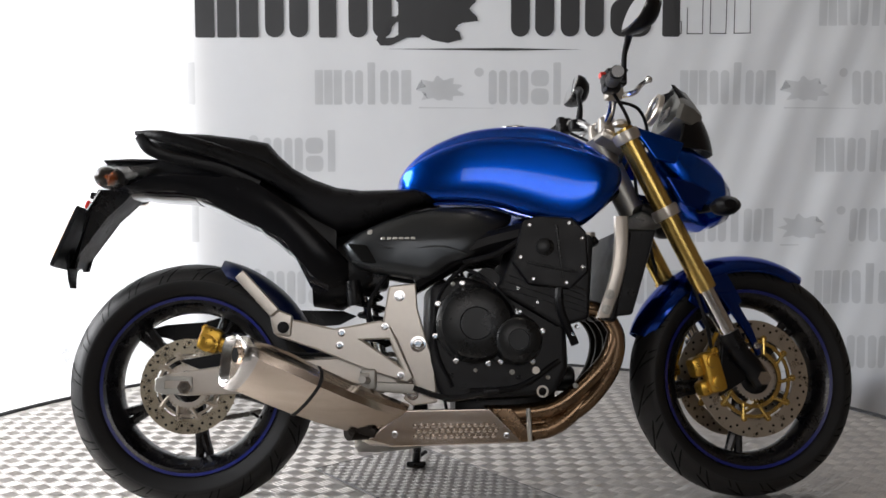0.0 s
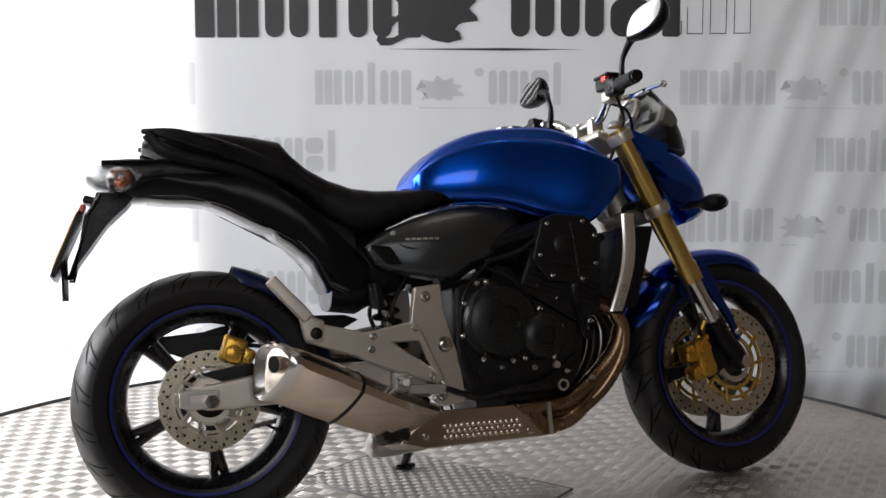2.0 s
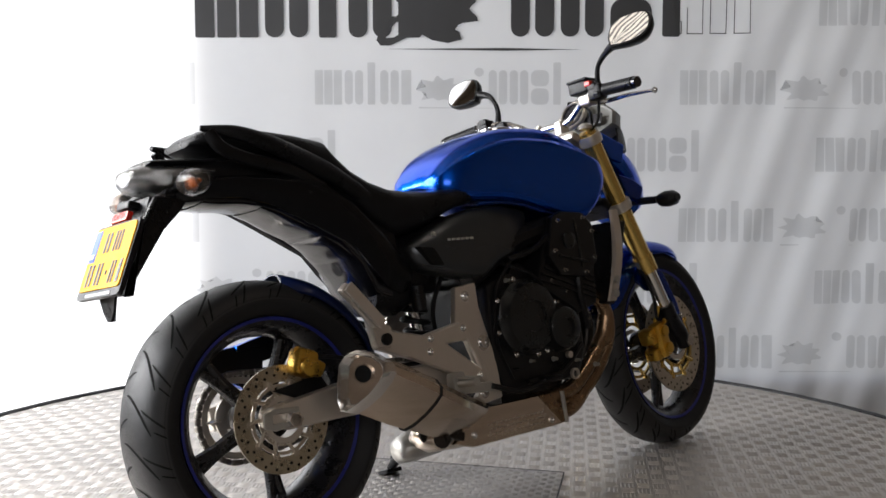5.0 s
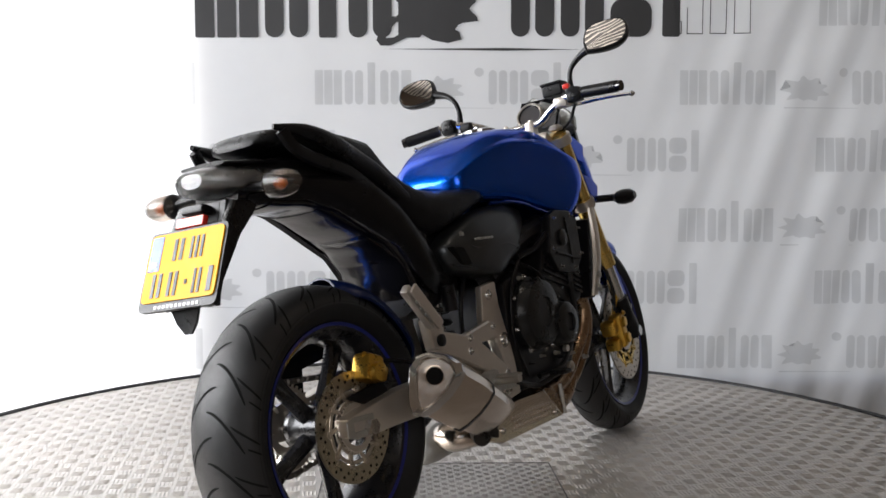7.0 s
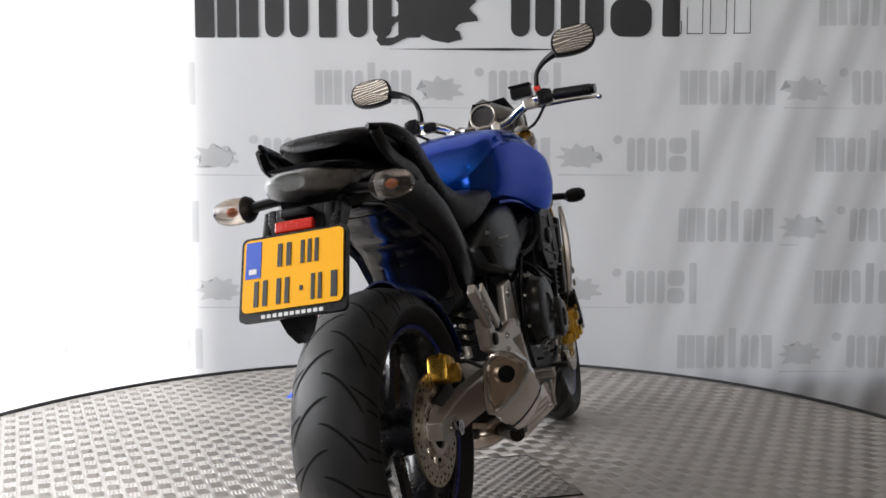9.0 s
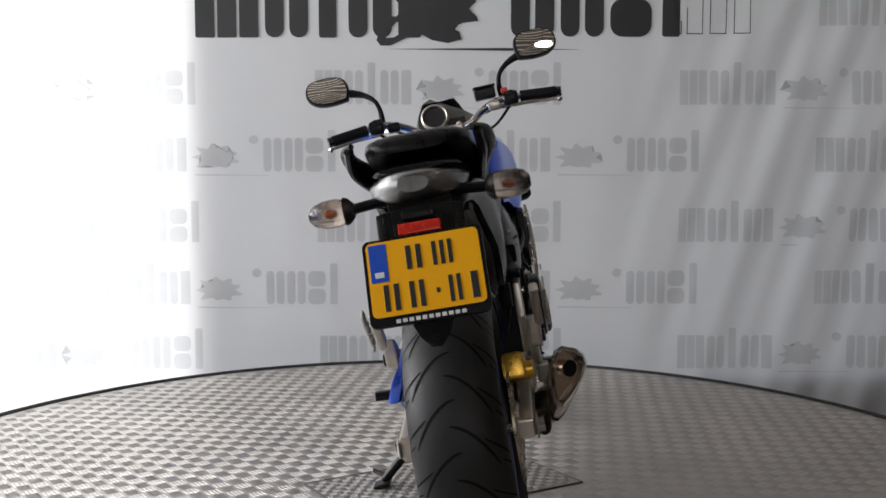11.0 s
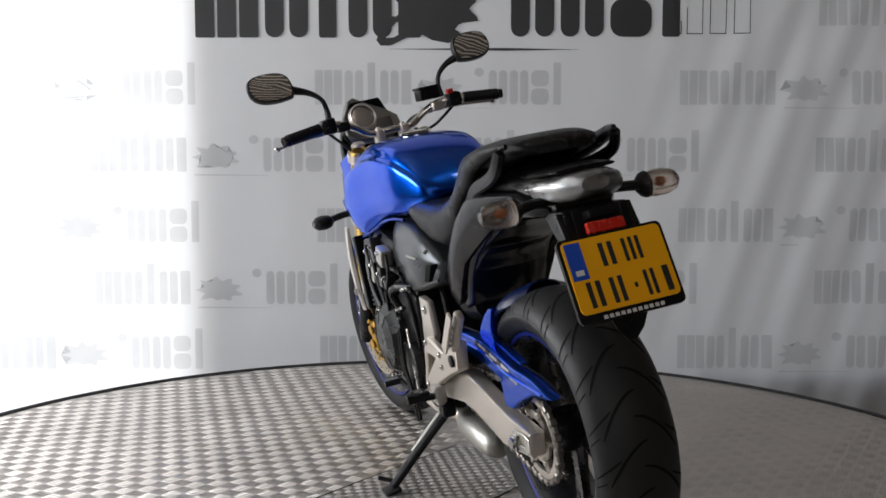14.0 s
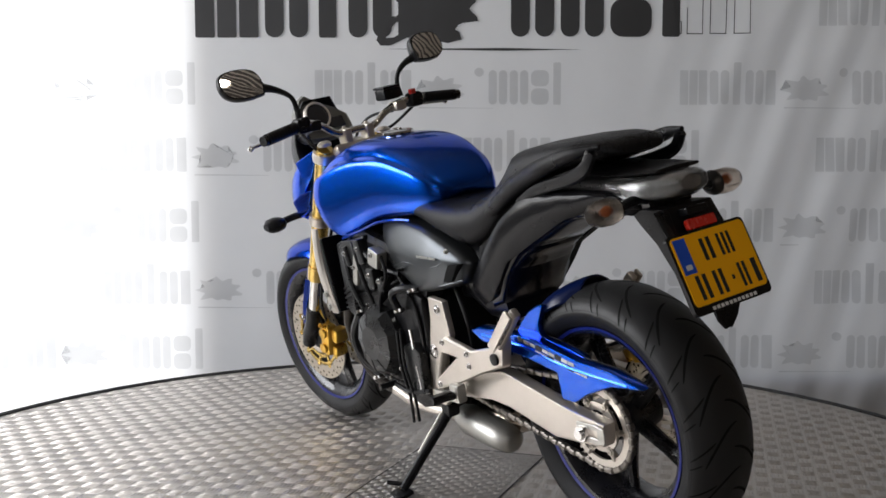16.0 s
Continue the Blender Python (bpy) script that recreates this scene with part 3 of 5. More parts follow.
# ---- front fork, guard and brakes ----
d = Vector((0.352, 0, -0.713)).normalized()
for s in (-1, 1):
    y = s * 0.108
    top = Vector((0.372, y, 0.935))
    P("fork_tube", tube([top, top + d * 0.445], 0.0265, 24), M_FORK, "gold anodised fork tube", steer=True)
    P("fork_collar", tube([top + d * 0.405, top + d * 0.455], 0.0295, 24), M_FORK, "gold fork collar", steer=True)
    P("fork_slider", tube([top + d * 0.455, top + d * 0.585], 0.0205, 20), M_CHROME, "bright chrome fork slider", steer=True)
    foot = top + d * 0.575
    leg = tube([foot, foot + d * 0.06, Vector((FA[0] - 0.022, y, FA[2] + 0.03)), Vector((FA[0] + 0.004, y, FA[2] - 0.012))], 0.027, 14, 5, radii=[0.027, 0.028, 0.026, 0.022])
    P("fork_foot", leg, M_BLACK, "black cast fork bottom", steer=True)
    P("fork_cap", lathe([(0.02, 0), (0.022, 0.008), (0.012, 0.016), (0.001, 0.016)], 16, "z", (top.x - 0.004, y, top.z + 0.008)), M_ALLOY, steer=True)
    # brake caliper behind the fork leg
    c = Vector((0.580, s * 0.088, 0.322))
    cal = join(box((0, -s * -0.018, 0), (0.048, 0.042, 0.105), 0.012), box((-0.028, 0, 0.02), (0.04, 0.05, 0.05), 0.012), box((-0.025, 0, -0.035), (0.036, 0.05, 0.04), 0.012),
               lathe([(0.016, s * 0.03), (0.016, s * 0.046), (0.010, s * 0.048)], 16, "y", (0, 0, 0.026)), lathe([(0.016, s * 0.03), (0.016, s * 0.046), (0.010, s * 0.048)], 16, "y", (0, 0, -0.026)), bolt((0.012, s * 0.04, 0.05), 0.006, (0, s, 0)), tube([(0.01, s * 0.01, 0.05), (0.04, s * 0.02, 0.09)], 0.006, 8))
    P("brake_caliper", xf(cal, pose(c.x, c.y, c.z, 0, -14, 0)), M_GOLD, "gold front brake caliper", steer=True)
    P("caliper_bracket", prism([(0.60, 0.26), (0.67, 0.30), (0.675, 0.42), (0.61, 0.40)], y - s * 0.012 - 0.008, y - s * 0.012 + 0.008), M_BLACK, steer=True)
    P("brake_hose", tube([(0.585, s * 0.10, 0.37), (0.565, s * 0.115, 0.45), (0.535, s * 0.10, 0.56), (0.50, s * 0.07, 0.66), (0.47, s * 0.04, 0.78)], 0.005, 8), M_BLACK, steer=True)
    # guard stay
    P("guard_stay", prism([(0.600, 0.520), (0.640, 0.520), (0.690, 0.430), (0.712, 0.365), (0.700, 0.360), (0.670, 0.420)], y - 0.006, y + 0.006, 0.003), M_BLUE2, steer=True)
    P("stay_bolt", bolt((0.698, y + s * 0.006, 0.385), 0.006, (0, s, 0)), M_CHROME, steer=True)
for z, r, wd in ((0.915, 0.05, 0.26), (0.722, 0.055, 0.27)):
    c0 = Vector((0.372, 0, 0.935)) + d * ((0.935 - z) / 0.9)
    yoke = P("fork_yoke", box((c0.x - 0.02, 0, z), (0.085, wd - 0.07, 0.030), 0.012, (0, 26, 0)), M_ALLOY if z > 0.8 else M_BLACK, "fork yoke", steer=True)
    for s in (-1, 1):
        P("fork_clamp", (xf(lathe([(0.0265, -0.014), (0.034, -0.014), (0.0355, 0), (0.034, 0.014), (0.0265, 0.014)], 20, "z", closed=True), pose(c0.x, s * 0.108, z, 0, -26, 0))), M_ALLOY, "silver fork clamp", steer=True)


def arc_guard(c, r, a0, a1, hw, droop, n=22, t=0.004, nose=0.0):
    """A mudguard: a curved shell over the wheel with turned-down sides."""
    rings = []
    for i in range(n + 1):
        u = i / n
        a = radians(a0 + (a1 - a0) * u)
        w = hw * (1 - nose * max(0.0, (u - 0.75) / 0.25) ** 2) * (1 - nose * max(0.0, (0.2 - u) / 0.2) ** 2)
        outer, inner = [], []
        for k in range(-5, 6):
            b = k / 5
            y = w * math.sin(b * math.pi / 2)
            rr = r - droop * (1 - math.cos(b * math.pi / 2)) * 1.0
            outer.append((c[0] + rr * math.cos(a), y, c[2] + rr * math.sin(a)))
            inner.append((c[0] + (rr - t) * math.cos(a), y * 0.95, c[2] + (rr - t) * math.sin(a)))
        rings.append(outer + inner[::-1])
    return loft(rings)


# guard in the darkened blue, which holds its shaded look
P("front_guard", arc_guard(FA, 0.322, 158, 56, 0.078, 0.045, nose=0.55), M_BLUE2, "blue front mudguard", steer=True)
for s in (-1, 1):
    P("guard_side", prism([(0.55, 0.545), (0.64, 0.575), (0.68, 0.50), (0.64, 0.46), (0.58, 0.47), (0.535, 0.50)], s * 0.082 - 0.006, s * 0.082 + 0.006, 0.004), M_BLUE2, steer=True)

# ---- nose: lamp unit, screen, dials, indicators ----


def section(x, zl, zh, w, pw=2.6, n=16, lean=0.0):
    """A rounded upright ring at x."""
    out = []
    for i in range(n):
        a = 2 * math.pi * i / n
        c, s = math.cos(a), math.sin(a)
        y = w * math.copysign(abs(c) ** (2 / pw), c)
        z = (zl + zh) / 2 + (zh - zl) / 2 * math.copysign(abs(s) ** (2 / pw), s)
        out.append((x + lean * (z - zl), y, z))
    return out


P("lamp_cowl", loft([section(0.470, 0.845, 0.900, 0.112), section(0.510, 0.785, 0.920, 0.122), section(0.560, 0.715, 0.915, 0.120), section(0.610, 0.690, 0.890, 0.106), section(0.650, 0.705, 0.850, 0.088)]), M_BLUE, "blue headlamp cowl", steer=True)
P("headlamp", loft([section(0.645, 0.700, 0.852, 0.082), section(0.672, 0.712, 0.820, 0.070), section(0.686, 0.73, 0.785, 0.045)]), M_CLEAR, "clear faceted headlamp glass", steer=True)
for s in (-1, 1):
    P("cowl_wing", prism([(0.385, 0.945), (0.45, 0.925), (0.53, 0.900), (0.505, 0.845), (0.450, 0.855), (0.415, 0.905)], s * 0.118 - 0.007, s * 0.118 + 0.007, 0.006), M_BLUE, "blue side wing of the headlamp cowl", steer=True)
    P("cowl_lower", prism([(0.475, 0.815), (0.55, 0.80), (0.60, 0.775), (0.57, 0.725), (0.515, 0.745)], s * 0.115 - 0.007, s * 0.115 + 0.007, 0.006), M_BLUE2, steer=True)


def screen():
    rings = []
    for i in range(11):
        u = i / 10
        x = 0.652 - 0.020 * u - 0.075 * u * u
        z = 0.892 + 0.182 * u
        w = 0.108 * (1 - 0.52 * u ** 2.0)
        o, inn = [], []
        for k in range(-6, 7):
            b = k / 6
            back = 0.19 * (1 - math.cos(b * 1.2)) * (1.10 - 0.90 * u)
            o.append((x - back, w * math.sin(b * 1.5), z))
            inn.append((x - back - 0.003, w * math.sin(b * 1.5) * 0.97, z))
        rings.append(o + inn[::-1])
    return loft(rings)


P("fly_screen", screen(), M_BLACK, "small black fly screen", steer=True)
dash = loft([[(x, k * y * 1.22, 0.99 + k * z * 1.16) for y, z in ((0.066, 0.012), (0.054, 0.044), (0.036, 0.074), (0.018, 0.082), (-0.006, 0.064), (-0.06, 0.030), (-0.084, 0.008), (-0.086, -0.028), (-0.05, -0.045), (0.0, -0.046), (0.045, -0.040), (0.066, -0.02))] for x, k in ((0.476, 0.86), (0.470, 0.98), (0.480, 1.04), (0.51, 1.0), (0.545, 0.75))])
P("instrument_pod", xf(dash, Matrix.Translation((0.525, 0, 0.992)) @ pose(0, 0, 0, 0, 22, 0) @ Matrix.Translation((-0.47, 0, -0.98))), M_POD, "dark grey instrument pod with a silver trim", steer=True)
dial = xf(lathe([(0.001, 0), (0.034, 0), (0.037, -0.004), (0.040, -0.004), (0.040, 0.006), (0.001, 0.006)], 28, "x"), pose(0.511, 0.022, 1.024, 0, 22, 0))
P("dial", dial, M_DIAL, "round dark dial", steer=True)
P("dial_ring", xf(lathe([(0.0375, 0.004), (0.0375, -0.008), (0.040, -0.010), (0.044, -0.006), (0.045, 0.006)], 32, "x", closed=True), pose(0.511, 0.022, 1.024, 0, 22, 0)), M_ALLOY, "silver dial ring", steer=True)
P("display", xf(box((0, 0, 0), (0.006, 0.062, 0.034), 0.004), pose(0.514, -0.042, 0.994, 0, 22, 0)), M_DIAL, "grey digital display", steer=True)
for s in (-1, 1):
    p = Vector((0.592, s * 0.198, 0.724))
    P("indicator_stalk", tube([(0.575, s * 0.085, 0.735), (0.592, s * 0.13, 0.732), p], 0.011, 8), M_BLACK, steer=True)
    sg = P("front_indicator", loft([[Vector((p.x + dx, p.y + s * yy, p.z)) + Vector((0.036 * r * math.cos(a), 0, 0.024 * r * math.sin(a))) for a in np.linspace(0, 2 * math.pi, 14, endpoint=False)] for dx, yy, r in ((0, -0.032, 0.35), (0, -0.018, 0.85), (0.002, 0.0, 1.0), (0.002, 0.022, 0.9), (0, 0.036, 0.45))]), M_BLACK, "black bodied front indicator", steer=True)
    P("indicator_lens", xf(lathe([(0.001, 0.012), (0.012, 0.010), (0.020, 0.0), (0.001, 0.0)], 14, "x"), STEER @ pose(p.x + 0.024, p.y, p.z)), M_SMOKE, parent=sg)

# ---- handlebar ----
BAR = [(0.350, 0.0, 0.972), (0.350, 0.065, 0.972), (0.345, 0.115, 1.002), (0.325, 0.17, 1.022), (0.305, 0.24, 1.020), (0.280, 0.345, 1.008)]
P("handlebar", tube([(x, -y, z) for x, y, z in BAR[::-1]] + BAR[1:], 0.011, 12, 6), M_CHROME, "silver tubular handlebar", steer=True)
for s in (-1, 1):
    P("bar_clamp", join(box((0.352, s * 0.04, 0.955), (0.042, 0.028, 0.055), 0.008), bolt((0.352, s * 0.04, 0.982), 0.006, (0, 0, 1))), M_ALLOY, "silver bar clamp", steer=True)
    a, b = Vector((0.305, s * 0.235, 1.020)), Vector((0.281, s * 0.340, 1.0085))
    gr = tube([a.lerp(b, k / 30) for k in range(31)], 0.0168, 16, 1, radii=[0.0166 if k % 3 else 0.0172 for k in range(31)])
    P("grip", gr, M_BLACK, "ribbed black rubber grip", steer=True)
    P("bar_end", tube([b, b.lerp(a, -0.13)], 0.0145, 14), M_GLOSS, steer=True)
    P("switch_box", join(box((0.312, s * 0.205, 1.021), (0.042, 0.045, 0.044), 0.010), box((0.30, s * 0.20, 1.035), (0.02, 0.03, 0.02), 0.005), box((0.295, s * 0.212, 1.015), (0.014, 0.018, 0.012), 0.004)), M_BLACK, "black switch housing", steer=True)
    P("lever_perch", box((0.335, s * 0.155, 1.012), (0.045, 0.04, 0.030), 0.008), M_ALLOY if s < 0 else M_BLACK, steer=True)
    P("lever", tube([(0.350, s * 0.16, 1.006), (0.372, s * 0.20, 1.004), (0.362, s * 0.27, 1.000), (0.352, s * 0.352, 0.990)], 0.0065, 8, 6, radii=[0.008, 0.007, 0.006, 0.0045]), M_CHROME, "polished control lever", steer=True)
    P("lever_ball", lathe([(0.001, -0.009), (0.006, -0.006), (0.009, 0), (0.006, 0.006), (0.001, 0.009)], 12, "y", (0.351, s * 0.356, 0.989)), M_CHROME, steer=True)
    # mirror
    m0 = (0.350, s * 0.185, 1.036)
    P("mirror_stem", tube([m0, (0.354, s * 0.184, 1.072), (0.354, s * 0.194, 1.104), (0.361 + 0.008 * s, s * 0.225, 1.130), (0.361 + 0.017 * s, s * 0.272, 1.147)], 0.0065, 10, 6, radii=[0.010, 0.0075, 0.0068, 0.009, 0.014]), M_BLACK, "black mirror stem", steer=True)
    shape = [(0.004, -0.040), (0.045, -0.045), (0.090, -0.041), (0.118, -0.024), (0.127, 0.004), (0.116, 0.034), (0.078, 0.044), (0.032, 0.041), (0.006, 0.026), (-0.003, -0.008)]
    shape = [(p.x, p.y) for p in smooth_path([(u, v, 0) for u, v in shape + shape[:1]], 3)[:-1]]
    Q = STEER @ (pose(0.341, -0.254, 1.1695, 0, 21, 5) if s < 0 else pose(0.375, 0.2665, 1.164, 0, 22, -2))

    def ring(k, x):
        return [(x, s * (0.062 + (u - 0.062) * k), v * k) for u, v in shape]
    house = loft([ring(1.0, -0.004), ring(1.04, 0.004), ring(0.98, 0.018), ring(0.75, 0.036), ring(0.35, 0.046)])
    hs = part("mirror", xf(house, Q), M_BLACK, BIKE, "black mirror housing with a clear mirror")
    part("mirror_glass", xf(loft([ring(0.92, -0.004)] + [ring(k, -0.0062 - 0.0014 * (1 - k * k)) for k in (0.92, 0.8, 0.65, 0.5, 0.35, 0.2, 0.05)]), Q), M_MIRROR, hs, "convex silver mirror glass", smooth=40)
P("fluid_reservoir", join(box((0.345, -0.135, 1.052), (0.05, 0.062, 0.034), 0.006), box((0.345, -0.135, 1.072), (0.054, 0.066, 0.008), 0.003)), M_BLACK, "black brake fluid reservoir", steer=True)
P("kill_switch", box((0.296, -0.190, 1.047), (0.016, 0.020, 0.016), 0.004), M_RED, "red kill switch", steer=True)
for s, pts in ((-1, [(0.34, -0.14, 1.00), (0.42, -0.10, 0.99), (0.455, -0.06, 0.93), (0.43, -0.03, 0.85), (0.44, -0.02, 0.74)]), (1, [(0.34, 0.15, 1.0), (0.43, 0.12, 0.98), (0.45, 0.07, 0.90), (0.40, 0.05, 0.82)]), (1, [(0.33, 0.20, 1.0), (0.38, 0.14, 0.95), (0.38, 0.08, 0.88)]), (-1, [(0.32, -0.2, 1.0), (0.37, -0.15, 0.955), (0.40, -0.08, 0.93), (0.38, -0.05, 0.86)])):
    P("cable", tube(pts, 0.0045, 8), M_BLACK, "black control cable", steer=True)
P("steering_head", tube([(0.335, 0, 0.935), (0.43, 0, 0.735)], 0.034, 20), M_CAST, "cast steering head")

# ---- tank, seat and tail ----


def tank_ring(x, top, low, w):
    h = top - low
    half = [(0.0, top), (0.40, top - 0.003), (0.68, top - 0.04 * h), (0.80, top - 0.10 * h), (0.852, top - 0.165 * h), (0.872, top - 0.190 * h), (0.935, top - 0.215 * h), (0.957, top - 0.245 * h), (0.975, top - 0.38 * h), (1.0, low + 0.40 * h), (0.985, low + 0.22 * h), (0.93, low + 0.05 * h), (0.80, low), (0.3, low + 0.01)]
    return [(x, w * y, z) for y, z in half] + [(x, -w * y, z) for y, z in half[:0:-1]]


TANK = [(-0.186, 0.812, 0.798, 0.075), (-0.172, 0.846, 0.772, 0.104), (-0.13, 0.888, 0.758, 0.124), (-0.09, 0.912, 0.750, 0.138), (-0.03, 0.938, 0.749, 0.152), (0.04, 0.953, 0.740, 0.160), (0.10, 0.955, 0.722, 0.166), (0.16, 0.957, 0.694, 0.174),
        (0.22, 0.946, 0.668, 0.184), (0.28, 0.913, 0.690, 0.193), (0.33, 0.875, 0.745, 0.192), (0.362, 0.850, 0.785, 0.165), (0.378, 0.838, 0.805, 0.12)]
tank = loft([tank_ring(*t) for t in TANK])
t_ob = P("fuel_tank", tank, M_BLUE, "metallic blue fuel tank", smooth=50)
sub = t_ob.modifiers.new("soft", "SUBSURF")
sub.levels = sub.render_levels = 2
for s in (-1, 1):
    P("tank_trim", tube([(-0.10, s * 0.136, 0.746), (-0.03, s * 0.145, 0.746), (0.04, s * 0.153, 0.737), (0.10, s * 0.160, 0.718), (0.16, s * 0.167, 0.701), (0.21, s * 0.176, 0.688)], 0.004, 6), M_BLUE2)
P("filler_cap", join(lathe([(0.045, 0), (0.045, 0.006), (0.036, 0.010), (0.001, 0.011)], 32, "z", (0.12, 0, 0.955)), box((0.12, 0, 0.968), (0.03, 0.012, 0.006), 0.002)), M_CHROME, "chrome filler cap")

SEAT = [(-0.080, 0.772, 0.752, 0.100), (-0.10, 0.785, 0.748, 0.122), (-0.15, 0.794, 0.738, 0.132), (-0.21, 0.792, 0.712, 0.134), (-0.28, 0.792, 0.684, 0.132), (-0.34, 0.800, 0.676, 0.126), (-0.40, 0.822, 0.705, 0.118), (-0.45, 0.850, 0.755, 0.112),
        (-0.485, 0.882, 0.785, 0.110), (-0.512, 0.915, 0.805, 0.108), (-0.58, 0.926, 0.835, 0.110), (-0.66, 0.934, 0.862, 0.112), (-0.74, 0.938, 0.880, 0.106), (-0.80, 0.932, 0.893, 0.090), (-0.825, 0.915, 0.900, 0.06)]
P("seat", loft([section(x, lo, hi, w, 3.2, 20) for x, hi, lo, w in SEAT]), M_SEAT, "black vinyl two-level seat", smooth=60)
P("seat_base", loft([section(x, lo, hi, w, 3.0) for x, hi, lo, w in ((-0.34, 0.72, 0.60, 0.10), (-0.5, 0.80, 0.70, 0.10), (-0.62, 0.865, 0.80, 0.095), (-0.75, 0.88, 0.815, 0.085), (-0.86, 0.868, 0.815, 0.075), (-0.90, 0.858, 0.82, 0.06))]), M_BLACK, "black tail cover under the seat")

TAIL = [(-0.872, 0.804, 0.786, 0.070), (-0.85, 0.808, 0.780, 0.086), (-0.80, 0.832, 0.786, 0.097), (-0.74, 0.833, 0.786, 0.107), (-0.67, 0.832, 0.768, 0.114), (-0.60, 0.828, 0.732, 0.120), (-0.54, 0.808, 0.700, 0.127), (-0.47, 0.762, 0.662, 0.132), (-0.43, 0.725, 0.612, 0.132), (-0.39, 0.688, 0.566, 0.130), (-0.345, 0.645, 0.543, 0.122), (-0.31, 0.61, 0.555, 0.112)]
for s in (-1, 1):
    rings = []
    for x, hi, lo, w in TAIL:
        h = hi - lo
        rings.append([(x, s * (w - 0.03), hi), (x, s * (w - 0.008), hi - 0.002), (x, s * w, hi - 0.22 * h), (x, s * (w - 0.004), lo + 0.35 * h), (x, s * (w - 0.016), lo), (x, s * (w - 0.03), lo + 0.004), (x, s * (w - 0.034), lo + 0.5 * h)])
    P("tail_panel", loft(rings), M_TAIL, "gloss black tail side panel", smooth=50)
    up = [(-0.36, s * 0.100, 0.742), (-0.44, s * 0.101, 0.790), (-0.52, s * 0.106, 0.836), (-0.60, s * 0.118, 0.867), (-0.68, s * 0.138, 0.892), (-0.76, s * 0.138, 0.914), (-0.828, s * 0.116, 0.926)]
    P("grab_rail", tube(up, 0.014, 14, 6, radii=[0.014, 0.018, 0.019, 0.018, 0.016, 0.013, 0.005], flat=1.15), M_SEAT, "black moulded grab rail")
    P("grab_brace", tube([(-0.815, s * 0.125, 0.918), (-0.79, s * 0.128, 0.884), (-0.73, s * 0.122, 0.862), (-0.62, s * 0.114, 0.838), (-0.53, s * 0.100, 0.800)], 0.010, 8, flat=1.5), M_BLACK)
UNDER = [(-0.89, 0.786, 0.06), (-0.80, 0.788, 0.085), (-0.72, 0.786, 0.092), (-0.64, 0.762, 0.098), (-0.56, 0.720, 0.102), (-0.49, 0.680, 0.105), (-0.44, 0.624, 0.105), (-0.405, 0.556, 0.100), (-0.36, 0.535, 0.095)]
P("undertray", loft([section(x, z - 0.012, z + 0.05, w, 3.2) for x, z, w in UNDER]), M_TRAY, "gloss black undertray", smooth=60)
TRAY = [(-0.815, -0.690), (-0.675, -0.545), (-0.530, -0.462)]
for k, (xa, xb) in enumerate(TRAY):
    rings = []
    for q in range(7):
        x = xa + (xb - xa) * q / 6
        zz = float(np.interp(x, [u[0] for u in UNDER], [u[1] for u in UNDER]))
        b = (0.002 + 0.005 * math.sin(math.pi * q / 6) ** 0.6) * (1.0, 0.8, 1.1)[k]
        rings.append(section(x, zz - 0.012 - b, zz + 0.01, 0.076 + (0.004, 0.010, 0.014)[k] * (q / 6), 2.6, 20))
    P("tray_panel", loft(rings), M_TRAY, "gloss black moulded tray panel", smooth=60)
P("undertray_box", loft([section(x, lo, hi, w, 3.2) for x, lo, hi, w in ((-0.40, 0.50, 0.66, 0.085), (-0.33, 0.49, 0.68, 0.10), (-0.25, 0.53, 0.70, 0.095))]), M_BLACK)

# ---- tail light, plate and indicators ----
P("tail_lamp_bowl", loft([section(-0.82, 0.826, 0.852, 0.075), section(-0.857, 0.810, 0.858, 0.080), section(-0.89, 0.804, 0.862, 0.071), section(-0.926, 0.812, 0.859, 0.053), section(-0.946, 0.826, 0.852, 0.028)]), M_REFL, "silver reflector bowl")
P("tail_lamp", loft([section(-0.785, 0.838, 0.850, 0.096, 2.4, 24), section(-0.82, 0.822, 0.858, 0.097, 2.4, 24), section(-0.855, 0.806, 0.863, 0.091, 2.4, 24), section(-0.890, 0.802, 0.866, 0.080, 2.4, 24), section(-0.930, 0.808, 0.863, 0.066, 2.6, 24), section(-0.947, 0.818, 0.859, 0.050, 2.6, 24), section(-0.953, 0.826, 0.855, 0.036, 2.6, 24)]), M_TAILLENS, "clear tail lamp lens")
P("tail_lid", loft([section(-0.70, 0.845, 0.872, 0.07), section(-0.84, 0.852, 0.874, 0.085), section(-0.917, 0.862, 0.872, 0.062)]), M_BLACK)
HOLD = [(-0.93, 0.795), (-0.84, 0.790), (-0.865, 0.762), (-0.905, 0.725), (-0.970, 0.635), (-0.992, 0.600), (-0.985, 0.600), (-0.958, 0.735), (-0.945, 0.750)]
for s in (-1, 1):
    P("plate_arm", prism(HOLD, s * 0.058 - 0.009, s * 0.058 + 0.009, 0.004), M_BLACK, "black plate carrier arm")
    P("arm_trim", tube([(-0.92, s * 0.070, 0.79), (-0.955, s * 0.070, 0.735)], 0.010, 8, flat=0.5), M_ENG2)
P("plate_carrier", prism(HOLD, -0.050, 0.050, 0.006), M_BLACK, "black plate carrier")
P("mud_flap", loft([[(-1.010 + dx, y * w, z) for dx, y in ((0, -1), (0.006, -1), (0.014, 0), (0.006, 1), (0, 1), (0.004, 0))] for z, w, in ((0.66, 0.042), (0.60, 0.038), (0.572, 0.026), (0.552, 0.008))]), M_BLACK, "black pointed mud flap")
